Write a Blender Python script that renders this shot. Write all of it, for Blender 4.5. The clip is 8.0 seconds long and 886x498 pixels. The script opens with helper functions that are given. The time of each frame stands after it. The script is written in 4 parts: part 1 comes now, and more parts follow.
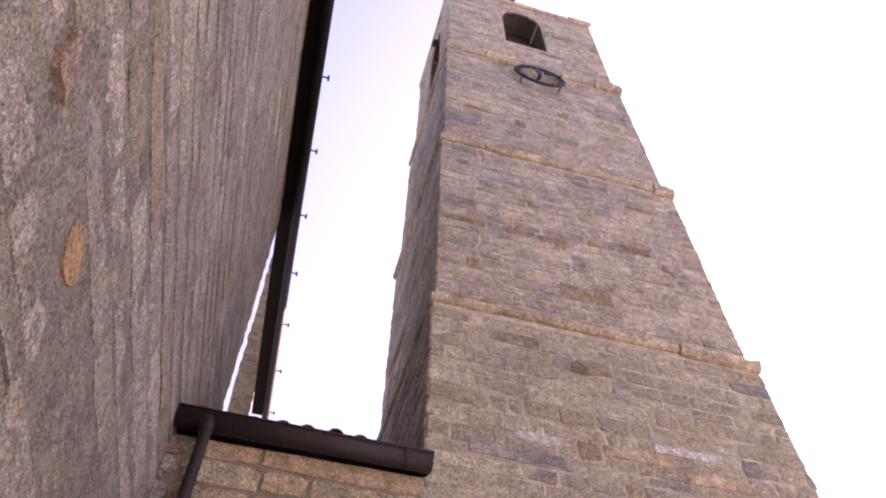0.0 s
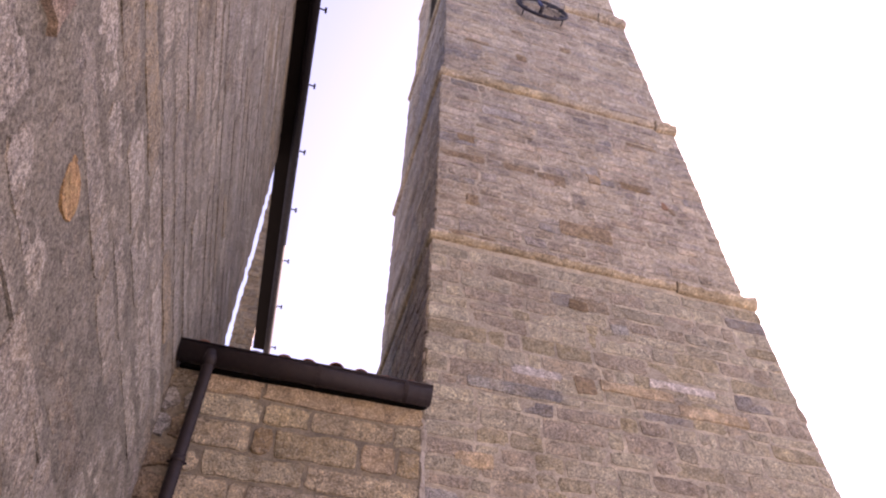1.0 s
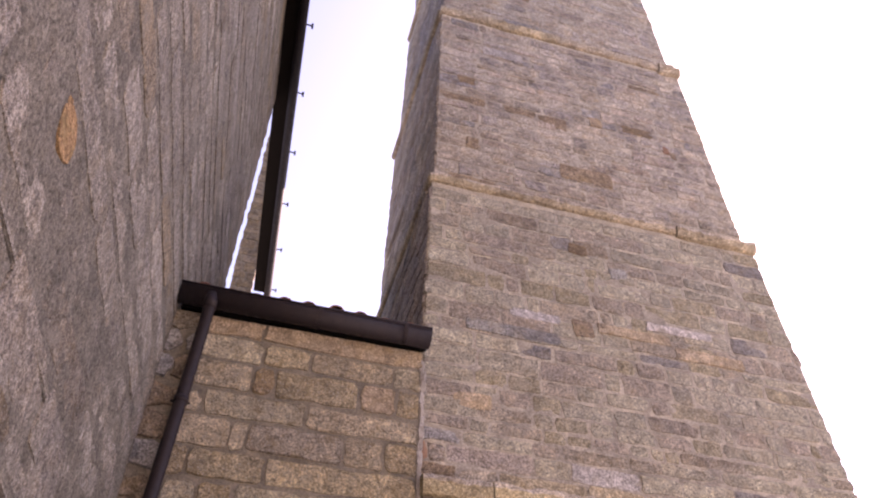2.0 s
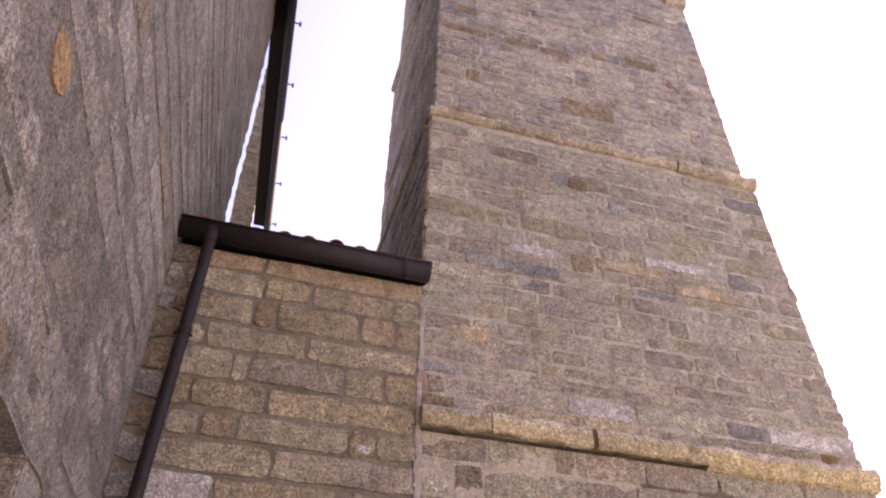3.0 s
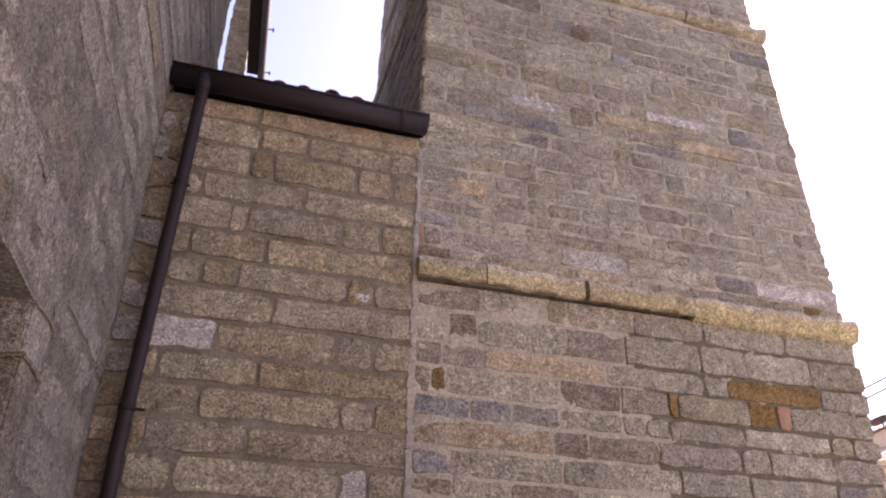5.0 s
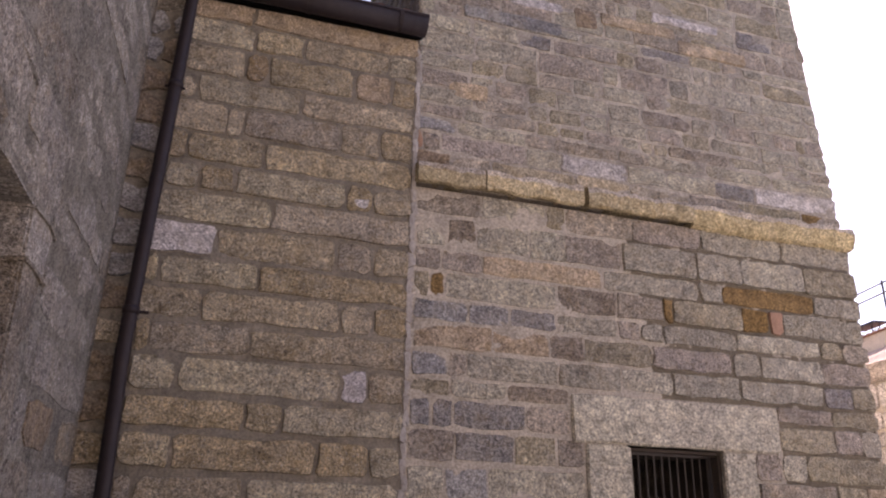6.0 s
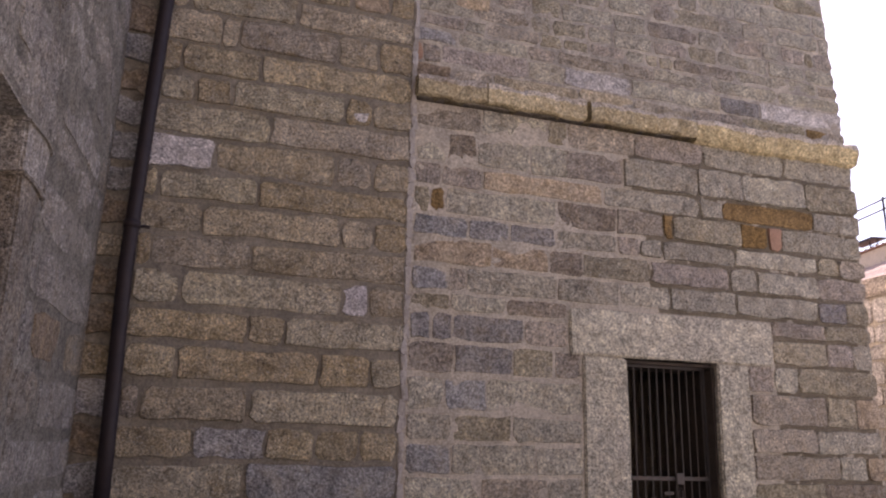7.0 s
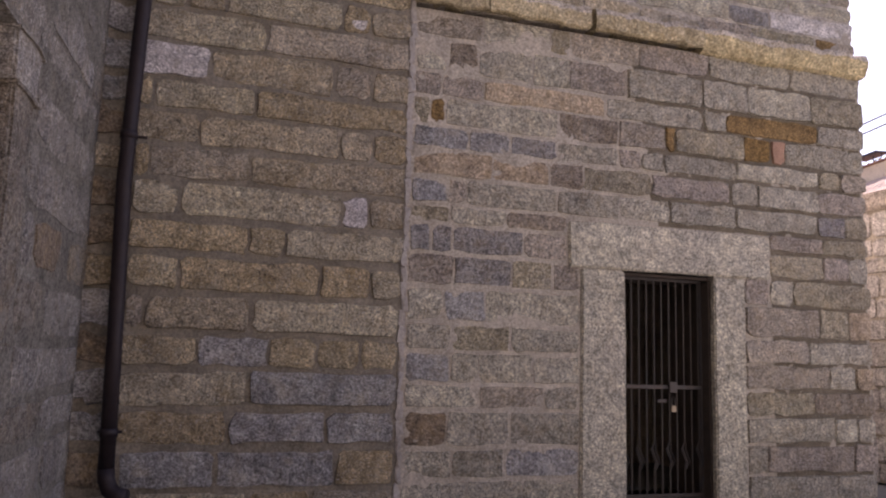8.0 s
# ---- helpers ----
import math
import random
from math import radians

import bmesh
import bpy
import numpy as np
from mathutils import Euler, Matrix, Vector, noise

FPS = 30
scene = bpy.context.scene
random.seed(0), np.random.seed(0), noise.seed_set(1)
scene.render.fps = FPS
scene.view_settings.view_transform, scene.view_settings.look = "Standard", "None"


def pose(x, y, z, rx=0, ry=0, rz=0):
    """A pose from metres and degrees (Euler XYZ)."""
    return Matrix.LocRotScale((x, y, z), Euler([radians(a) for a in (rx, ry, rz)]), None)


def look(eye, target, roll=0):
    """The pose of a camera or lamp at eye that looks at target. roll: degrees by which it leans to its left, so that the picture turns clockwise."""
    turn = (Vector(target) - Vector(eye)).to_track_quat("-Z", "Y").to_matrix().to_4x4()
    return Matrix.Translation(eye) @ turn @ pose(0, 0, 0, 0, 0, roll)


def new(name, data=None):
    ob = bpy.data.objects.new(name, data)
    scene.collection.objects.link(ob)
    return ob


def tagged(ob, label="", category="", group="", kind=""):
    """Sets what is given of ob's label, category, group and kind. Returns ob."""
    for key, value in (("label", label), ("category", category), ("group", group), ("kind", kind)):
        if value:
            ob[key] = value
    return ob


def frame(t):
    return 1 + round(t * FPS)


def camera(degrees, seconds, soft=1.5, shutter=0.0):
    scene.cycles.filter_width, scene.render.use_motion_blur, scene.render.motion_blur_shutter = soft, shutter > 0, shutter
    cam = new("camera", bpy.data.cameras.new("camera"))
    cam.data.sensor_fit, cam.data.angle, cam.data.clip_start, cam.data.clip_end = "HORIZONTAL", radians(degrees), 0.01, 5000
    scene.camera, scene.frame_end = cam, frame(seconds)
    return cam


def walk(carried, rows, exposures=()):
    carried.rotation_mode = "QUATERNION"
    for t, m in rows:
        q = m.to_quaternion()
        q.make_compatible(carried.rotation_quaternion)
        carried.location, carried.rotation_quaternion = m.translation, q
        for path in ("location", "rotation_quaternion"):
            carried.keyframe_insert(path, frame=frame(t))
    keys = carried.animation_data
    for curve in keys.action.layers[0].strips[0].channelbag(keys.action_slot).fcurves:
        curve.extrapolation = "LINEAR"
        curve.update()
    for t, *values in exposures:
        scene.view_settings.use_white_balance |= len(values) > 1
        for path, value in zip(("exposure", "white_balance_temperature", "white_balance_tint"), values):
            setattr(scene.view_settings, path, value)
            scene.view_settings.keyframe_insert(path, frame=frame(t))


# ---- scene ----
LENS = 60.0
EYE = (-1.589, -6.288, 1.336)
cam = camera(LENS, 8.0, soft=2.1)
TURNS = [
    (0.0, (-0.7716, -3.3528, 5.3), 0.54),
    (0.5, (-0.7177, -3.181, 5.1549), 0.58),
    (1.0, (-0.6784, -3.0522, 5.0369), 0.62),
    (2.5, (-0.5577, -2.6666, 4.6251), 0.81),
    (3.0, (-0.5166, -2.5349, 4.4602), 0.87),
    (3.5, (-0.484, -2.4319, 4.3202), 0.95),
    (4.0, (-0.4423, -2.3073, 4.1351), 1.06),
    (5.3, (-0.3073, -1.9705, 3.5068), 1.27),
    (5.5, (-0.291, -1.9227, 3.3987), 1.28),
    (6.0, (-0.2476, -1.8089, 3.1063), 1.36),
    (6.5, (-0.2178, -1.7261, 2.854), 1.44),
    (7.0, (-0.1885, -1.6529, 2.581), 1.47),
    (7.5, (-0.1591, -1.5912, 2.2799), 1.58),
    (8.0, (-0.1418, -1.552, 2.0225), 1.68),
]
EXPOSURE = [(0.0, 2.5, 7800, 45), (4.0, 2.38, 7500, 38), (8.0, 1.9, 6950, 33)]
walk(cam, [(t, look(EYE, aim, lean)) for t, aim, lean in TURNS], EXPOSURE)

# ---- world and sun ----
SUN_AZIMUTH, SUN_HEIGHT = radians(50), radians(46)   # from +y towards +x, and above the horizon
world = bpy.data.worlds.new("sky")
scene.world = world
world.use_nodes = True
wn = world.node_tree.nodes
sky = wn.new("ShaderNodeTexSky")
sky.sky_type = "NISHITA"
sky.sun_disc = False
sky.sun_elevation, sky.sun_rotation = SUN_HEIGHT, SUN_AZIMUTH
sky.air_density, sky.dust_density, sky.ozone_density = 1.0, 0.9, 1.2
wn["Background"].inputs["Strength"].default_value = 0.07
world.node_tree.links.new(sky.outputs["Color"], wn["Background"].inputs["Color"])
sun_data = bpy.data.lights.new("sun", "SUN")
sun_data.energy, sun_data.angle, sun_data.color = 5.0, radians(0.6), (1.0, 0.95, 0.89)
sun = new("sun", sun_data)
sun_from = Vector((math.sin(SUN_AZIMUTH) * math.cos(SUN_HEIGHT), math.cos(SUN_AZIMUTH) * math.cos(SUN_HEIGHT), math.sin(SUN_HEIGHT)))
sun.matrix_world = look(sun_from * 60, (0, 0, 0))


# ---- materials ----
class Nodes:
    """A small wrapper that keeps node code short."""

    def __init__(self, name):
        self.mat = bpy.data.materials.new(name)
        self.mat.use_nodes = True
        self.tree = self.mat.node_tree
        self.bsdf = self.tree.nodes["Principled BSDF"]
        self.place = self.tree.nodes.new("ShaderNodeTexCoord").outputs["Object"]

    def link(self, a, b):
        self.tree.links.new(a, b)

    def put(self, socket, value):
        if hasattr(value, "is_linked"):
            self.link(value, socket)
        else:
            socket.default_value = value

    def noise(self, scale, detail=4.0, rough=0.6, stretch=None, offset=None):
        n = self.tree.nodes.new("ShaderNodeTexNoise")
        n.inputs["Scale"].default_value, n.inputs["Detail"].default_value, n.inputs["Roughness"].default_value = scale, detail, rough
        where = self.place
        if stretch or offset is not None:
            m = self.tree.nodes.new("ShaderNodeMapping")
            m.inputs["Scale"].default_value = stretch or (1, 1, 1)
            self.link(self.place, m.inputs["Vector"])
            if offset is not None:
                self.link(offset, m.inputs["Location"])
            where = m.outputs["Vector"]
        self.link(where, n.inputs["Vector"])
        return n.outputs["Fac"]

    def cells(self, scale, feature="F1"):
        n = self.tree.nodes.new("ShaderNodeTexVoronoi")
        n.feature = feature
        n.inputs["Scale"].default_value = scale
        self.link(self.place, n.inputs["Vector"])
        return n

    def ramp(self, fac, stops, smooth=True):
        n = self.tree.nodes.new("ShaderNodeValToRGB")
        n.color_ramp.interpolation = "LINEAR" if smooth else "CONSTANT"
        while len(n.color_ramp.elements) < len(stops):
            n.color_ramp.elements.new(0.5)
        for e, (p, c) in zip(n.color_ramp.elements, stops):
            e.position, e.color = p, (*c, 1) if isinstance(c, tuple) else (c, c, c, 1)
        self.link(fac, n.inputs["Fac"])
        return n.outputs["Color"]

    def mix(self, fac, a, b, how="MIX"):
        n = self.tree.nodes.new("ShaderNodeMix")
        n.data_type, n.blend_type = "RGBA", how
        self.put(n.inputs["Factor"], fac)
        self.put(n.inputs[6], a if hasattr(a, "is_linked") else (*a, 1))
        self.put(n.inputs[7], b if hasattr(b, "is_linked") else (*b, 1))
        return n.outputs[2]

    def maths(self, how, a, b=0.0):
        n = self.tree.nodes.new("ShaderNodeMath")
        n.operation = how
        self.put(n.inputs[0], a)
        self.put(n.inputs[1], b)
        return n.outputs[0]

    def piece(self, island):
        """A random number for each piece."""
        if island:
            return self.tree.nodes.new("ShaderNodeNewGeometry").outputs["Random Per Island"]
        return self.tree.nodes.new("ShaderNodeObjectInfo").outputs["Random"]

    def bump(self, height, distance, strength=1.0, under=None):
        n = self.tree.nodes.new("ShaderNodeBump")
        n.inputs["Strength"].default_value, n.inputs["Distance"].default_value = strength, distance
        self.link(height, n.inputs["Height"])
        if under is not None:
            self.link(under, n.inputs["Normal"])
        return n.outputs["Normal"]

    def done(self, color, rough=0.9, metal=0.0, normal=None, shine=0.3):
        self.put(self.bsdf.inputs["Base Color"], color if hasattr(color, "is_linked") else (*color, 1))
        self.put(self.bsdf.inputs["Roughness"], rough)
        self.bsdf.inputs["Metallic"].default_value = metal
        self.bsdf.inputs["Specular IOR Level"].default_value = shine
        if normal is not None:
            self.link(normal, self.bsdf.inputs["Normal"])
        return self.mat


def granite(name, palette, island=False, grain=1.0, relief=1.0, stain=0.5, ochre=0.35, wash=0.35, wash_color=(0.46, 0.405, 0.32), dusk=0.0, fleck=0.0):
    """Weathered granite: a tone for each block, speckle, stains that run over many blocks, a pitted face."""
    n = Nodes(name)
    pick = n.piece(island)
    tone = n.ramp(pick, palette, smooth=False)
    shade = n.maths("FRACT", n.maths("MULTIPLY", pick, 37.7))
    tone = n.mix(1.0, tone, n.ramp(shade, [(0.0, 0.84), (1.0, 1.1)]), "MULTIPLY")
    speck = n.noise(46 * grain, 3, 0.8)
    fine = n.noise(150 * grain, 2, 0.7)
    broad = n.noise(2.2, 5, 0.65)
    wide = n.noise(0.55, 4, 0.6)
    patch = n.noise(7.5, 5, 0.7)
    color = n.mix(1.0, tone, n.ramp(speck, [(0.35, 0.42), (0.5, 0.98), (0.64, 1.55)]), "MULTIPLY")
    color = n.mix(0.8, color, n.ramp(fine, [(0.35, 0.4), (0.65, 1.6)]), "MULTIPLY")
    color = n.mix(n.ramp(patch, [(0.47, 0.0), (0.66, min(1.0, 1.5 * ochre))]), color, (0.40, 0.295, 0.15))
    color = n.mix(1.0, color, n.ramp(broad, [(0.3, 1.0 - stain), (0.55, 1.0), (0.75, 1.18)]), "MULTIPLY")
    color = n.mix(1.0, color, n.ramp(wide, [(0.3, (0.87, 0.85, 0.89)), (0.6, (1.05, 1.03, 1.0))]), "MULTIPLY")
    color = n.mix(1.0, color, n.ramp(n.noise(12, 6, 0.72), [(0.3, 0.55), (0.5, 1.0), (0.7, 1.35)]), "MULTIPLY")
    smear = n.noise(4.3, 6, 0.7)
    color = n.mix(n.ramp(smear, [(0.54, 0.0), (0.62, wash)]), color, wash_color)
    if dusk:
        color = n.mix(n.ramp(n.noise(2.9, 6, 0.68, (1, 1, 1.7)), [(0.53, 0.0), (0.62, dusk)]), color, (0.66, 0.66, 0.685), "MULTIPLY")
    if fleck:
        color = n.mix(n.ramp(n.noise(74, 2, 0.6), [(0.60, 0.0), (0.68, fleck)]), color, (0.74, 0.71, 0.66))
        color = n.mix(n.ramp(n.noise(61, 2, 0.6, None), [(0.33, fleck), (0.40, 0.0)]), color, (0.09, 0.08, 0.075))
    lump = n.noise(16, 5, 0.7)
    low = n.bump(lump, 0.034 * relief, 1.0)
    mid = n.bump(speck, 0.014 * relief, 1.0, low)
    return n.done(color, 0.93, 0.0, mid)


def mortar(name, color, relief=1.0, blotch=0.4, grit_scale=0.0):
    n = Nodes(name)
    broad, fine, grit = n.noise(2.5, 5, 0.65), n.noise(40, 4, 0.7), n.noise(140, 2, 0.6)
    c = n.mix(1.0, color, n.ramp(broad, [(0.3, 1 - blotch), (0.7, 1.15)]), "MULTIPLY")
    c = n.mix(1.0, c, n.ramp(fine, [(0.3, 0.78), (0.7, 1.15)]), "MULTIPLY")
    if grit_scale:
        c = n.mix(grit_scale, c, n.ramp(n.noise(46, 3, 0.8), [(0.35, 0.4), (0.5, 1.0), (0.64, 1.5)]), "MULTIPLY")
        c = n.mix(0.7, c, n.ramp(n.noise(9, 6, 0.75), [(0.3, 0.6), (0.5, 1.0), (0.7, 1.3)]), "MULTIPLY")
    c = n.mix(n.ramp(n.noise(5, 4, 0.7), [(0.55, 0.0), (0.75, 0.5)]), c, (0.20, 0.16, 0.10))
    return n.done(c, 0.96, 0.0, n.bump(grit, 0.006 * relief, 0.8, n.bump(fine, 0.014 * relief, 0.8)))


GREY = (0.59, 0.56, 0.46)
PALE = (0.68, 0.65, 0.53)
TAN = (0.54, 0.49, 0.36)
SLATE = (0.38, 0.37, 0.365)
ROSE = (0.57, 0.51, 0.42)
LINK_TONES = [(0.0, (0.65, 0.57, 0.42)), (0.28, (0.66, 0.57, 0.39)), (0.52, (0.70, 0.64, 0.48)), (0.70, (0.60, 0.50, 0.33)), (0.86, (0.59, 0.53, 0.43)), (0.95, (0.56, 0.43, 0.27))]
TOWER_TONES = [(0.0, GREY), (0.26, PALE), (0.54, (0.55, 0.49, 0.42)), (0.72, ROSE), (0.81, TAN), (0.94, SLATE), (0.975, (0.42, 0.36, 0.29))]
# Upper storeys: lens vignetting is put into these darker stone tones.
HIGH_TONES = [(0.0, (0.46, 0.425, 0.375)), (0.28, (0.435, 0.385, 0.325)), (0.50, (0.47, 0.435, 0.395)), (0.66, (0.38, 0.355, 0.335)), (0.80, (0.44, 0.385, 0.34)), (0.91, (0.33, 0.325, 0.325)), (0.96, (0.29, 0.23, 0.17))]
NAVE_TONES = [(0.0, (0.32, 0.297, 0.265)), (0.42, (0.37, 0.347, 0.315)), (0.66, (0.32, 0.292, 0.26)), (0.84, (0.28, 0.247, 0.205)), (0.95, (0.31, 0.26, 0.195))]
M_LINK = granite("granite_link", LINK_TONES, stain=0.3, ochre=0.36, relief=2.2, dusk=0.35, fleck=0.7, wash_color=(0.54, 0.49, 0.395))
M_TOWER = granite("granite_tower", TOWER_TONES, stain=0.14, ochre=0.24, relief=2.2, dusk=0.3, fleck=0.62, wash_color=(0.60, 0.55, 0.47))
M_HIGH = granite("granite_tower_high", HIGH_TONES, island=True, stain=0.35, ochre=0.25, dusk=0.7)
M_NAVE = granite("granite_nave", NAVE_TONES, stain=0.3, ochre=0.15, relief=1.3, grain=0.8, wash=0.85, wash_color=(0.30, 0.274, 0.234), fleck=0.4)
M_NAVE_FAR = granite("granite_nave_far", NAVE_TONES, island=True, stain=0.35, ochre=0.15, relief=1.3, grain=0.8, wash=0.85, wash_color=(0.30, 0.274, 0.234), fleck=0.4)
M_FRAME = granite("granite_dressed", [(0.0, PALE), (0.5, (0.52, 0.465, 0.42))], stain=0.18, ochre=0.12, relief=1.4, grain=1.0, fleck=0.5, wash=0.0)
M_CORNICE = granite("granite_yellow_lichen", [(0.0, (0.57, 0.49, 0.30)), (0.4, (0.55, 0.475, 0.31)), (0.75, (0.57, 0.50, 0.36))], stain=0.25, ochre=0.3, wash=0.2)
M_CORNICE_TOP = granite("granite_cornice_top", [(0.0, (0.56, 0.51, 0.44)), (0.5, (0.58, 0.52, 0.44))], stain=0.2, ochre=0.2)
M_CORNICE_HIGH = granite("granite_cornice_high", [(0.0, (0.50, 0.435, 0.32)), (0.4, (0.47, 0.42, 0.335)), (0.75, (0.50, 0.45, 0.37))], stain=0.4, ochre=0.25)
M_PIER = granite("granite_pier", [(0.0, (0.23, 0.185, 0.135)), (0.5, (0.26, 0.215, 0.165))], stain=0.3, ochre=0.3)
M_RUST = granite("granite_iron_stained", [(0.0, (0.26, 0.165, 0.062)), (0.5, (0.28, 0.185, 0.08))], stain=0.4, ochre=0.15, wash=0.0)
M_WHITE = granite("granite_whitish", [(0.0, (0.56, 0.54, 0.53)), (0.5, (0.50, 0.48, 0.47))], stain=0.3, ochre=0.0)
M_BLUE = granite("granite_dark", [(0.0, (0.37, 0.37, 0.365)), (0.5, (0.33, 0.335, 0.335))], stain=0.3, ochre=0.1, dusk=0.6)
M_OCHRE = granite("granite_orange", [(0.0, (0.34, 0.215, 0.115)), (0.5, (0.33, 0.21, 0.11))], stain=0.35, ochre=0.6, wash=0.0)
M_BROWNISH = granite("granite_brownish", [(0.0, (0.27, 0.205, 0.14)), (0.5, (0.29, 0.23, 0.17))], stain=0.3, ochre=0.3, wash=0.1)
M_ROSEATE = granite("granite_pinkish", [(0.0, (0.30, 0.235, 0.195)), (0.5, (0.31, 0.245, 0.205))], stain=0.2, ochre=0.1, wash=0.0)
M_ODDTAN = granite("granite_tan", [(0.0, (0.47, 0.385, 0.285)), (0.5, (0.46, 0.38, 0.28))], stain=0.3, ochre=0.3)
M_BRICK = mortar("brick_fragment", (0.44, 0.27, 0.19))
M_JOINT_LINK = mortar("mortar_grey", (0.27, 0.24, 0.195), grit_scale=0.45)
# Dirt and the recess shade of open joints, both in one colour.
M_JOINT_OPEN = mortar("mortar_dirt_and_shade", (0.20, 0.172, 0.13), grit_scale=0.5)
M_JOINT_TOWER = mortar("mortar_beige", (0.50, 0.452, 0.38), grit_scale=0.5, blotch=0.3)
# Upper joints, dimmed in colour for the same vignetting.
M_JOINT_HIGH = mortar("mortar_high_dimmed", (0.425, 0.385, 0.33), grit_scale=0.55)
M_JOINT_NAVE = mortar("mortar_lime", (0.315, 0.288, 0.245), relief=3.0, grit_scale=0.9, blotch=0.4)
M_SEAM = mortar("mortar_pale", (0.47, 0.44, 0.41), relief=0.8)
M_LANE = mortar("render_grey", (0.45, 0.44, 0.42), blotch=0.2)
M_PLASTER = mortar("render_cream", (0.62, 0.51, 0.40), blotch=0.2)


def metal(name, color, rough=0.5, metallic=0.7, rust=0.3, rust_color=(0.13, 0.07, 0.05), shine=0.3):
    n = Nodes(name)
    c = n.mix(n.ramp(n.noise(6, 5, 0.65), [(0.45, 0.0), (0.7, rust)]), color, rust_color)
    r = n.ramp(n.noise(20, 4, 0.6), [(0.3, rough - 0.12), (0.7, rough + 0.15)])
    return n.done(c, r, metallic, n.bump(n.noise(30, 3, 0.6), 0.003, 0.5), shine)


M_GUTTER = metal("painted_dark_sheet", (0.022, 0.016, 0.019), 0.55, 0.1, 0.4, (0.036, 0.022, 0.02))
M_GUTTER_HIGH = metal("weathered_black_sheet", (0.009, 0.007, 0.009), 0.7, 0.0, 0.3, (0.016, 0.010, 0.009), 0.12)
M_IRON = metal("gate_iron", (0.075, 0.07, 0.068), 0.5, 0.7, 0.5, (0.09, 0.06, 0.045))
M_CLOCK = metal("clock_iron", (0.03, 0.032, 0.045), 0.55, 0.3, 0.2)
M_BRASS = metal("brass", (0.30, 0.255, 0.19), 0.45, 0.8, 0.4)
M_BLUEHAND = metal("blue_paint", (0.05, 0.07, 0.16), 0.5, 0.1, 0.1)


def plain(name, a, b, scale=5.0, rough=0.9, relief=0.004, stretch=None, shine=0.3):
    n = Nodes(name)
    c = n.mix(n.ramp(n.noise(scale, 5, 0.65, stretch), [(0.3, 0.0), (0.7, 1.0)]), a, b)
    return n.done(c, rough, 0.0, n.bump(n.noise(scale * 9, 4, 0.6, stretch), relief, 0.8), shine)


M_TILE = plain("terracotta", (0.30, 0.13, 0.085), (0.19, 0.10, 0.075), 9, 0.9)
M_WOOD = plain("dark_timber", (0.007, 0.006, 0.006), (0.012, 0.010, 0.009), 6, 0.9, 0.003, (8, 8, 1), 0.05)
# Near-black stone colour that stands in for the shade inside openings.
M_RECESS_SHADE = plain("recess_shade_stone", (0.05, 0.04, 0.034), (0.085, 0.068, 0.055), 5, 0.95, 0.012)
M_GROUND = plain("paving_grey", (0.15, 0.15, 0.145), (0.21, 0.21, 0.20), 3, 0.95, 0.01)
M_DARK = plain("dark_interior", (0.035, 0.03, 0.028), (0.06, 0.052, 0.046), 3, 0.95)
M_ROOFPALE = plain("pale_clay_tiles", (0.62, 0.50, 0.43), (0.50, 0.36, 0.29), 8, 0.9)


# ---- building helpers ----
def mesh(name, verts, faces, material):
    me = bpy.data.meshes.new(name)
    me.from_pydata(verts, [], faces)
    me.materials.append(material)
    return me


def part(name, data, material, parent=None, label=""):
    """Links (verts, faces) or a bmesh as one mesh object under a thing or a part."""
    if isinstance(data, bmesh.types.BMesh):
        me = bpy.data.meshes.new(name)
        data.to_mesh(me)
        data.free()
        me.materials.append(material)
    else:
        me = mesh(name, data[0], data[1], material)
    ob = new(name, me)
    ob.parent = parent
    if label:
        ob["label"] = label
    return ob


def thing(name, label, category, kind="", group=""):
    return tagged(new(name), label, category, group, kind)


def box(bm, x0, x1, y0, y1, z0, z1, bevel=0.0):
    made = bmesh.ops.create_cube(bm, size=1.0)["verts"]
    for v in made:
        v.co = Vector((x0 + (v.co.x + 0.5) * (x1 - x0), y0 + (v.co.y + 0.5) * (y1 - y0), z0 + (v.co.z + 0.5) * (z1 - z0)))
    if bevel:
        edges = list({e for v in made for e in v.link_edges})
        bmesh.ops.bevel(bm, geom=edges, offset=bevel, segments=2, affect="EDGES")
    return made


def tube(points, radius, sides=12, closed=False):
    """A round bar along a line of points."""
    pts = [Vector(p) for p in points]
    verts, faces, count = [], [], len(pts)
    for i, p in enumerate(pts):
        a = pts[i - 1] if i or closed else p
        b = pts[(i + 1) % count] if i < count - 1 or closed else p
        d = (b - a).normalized()
        side = d.cross(Vector((0.31, 0.17, 0.93))).normalized()
        top = side.cross(d)
        verts += [p + radius * (math.cos(2 * math.pi * k / sides) * side + math.sin(2 * math.pi * k / sides) * top) for k in range(sides)]
    for i in range(count if closed else count - 1):
        j = (i + 1) % count
        faces += [(i * sides + k, i * sides + (k + 1) % sides, j * sides + (k + 1) % sides, j * sides + k) for k in range(sides)]
    if not closed:
        faces += [tuple(range(sides))[::-1], tuple(range((count - 1) * sides, count * sides))]
    return verts, faces


def smooth(ob):
    for p in ob.data.polygons:
        p.use_smooth = True
    return ob


def joined(pieces):
    verts, faces = [], []
    for v, f in pieces:
        base = len(verts)
        verts += v
        faces += [tuple(i + base for i in one) for one in f]
    return verts, faces


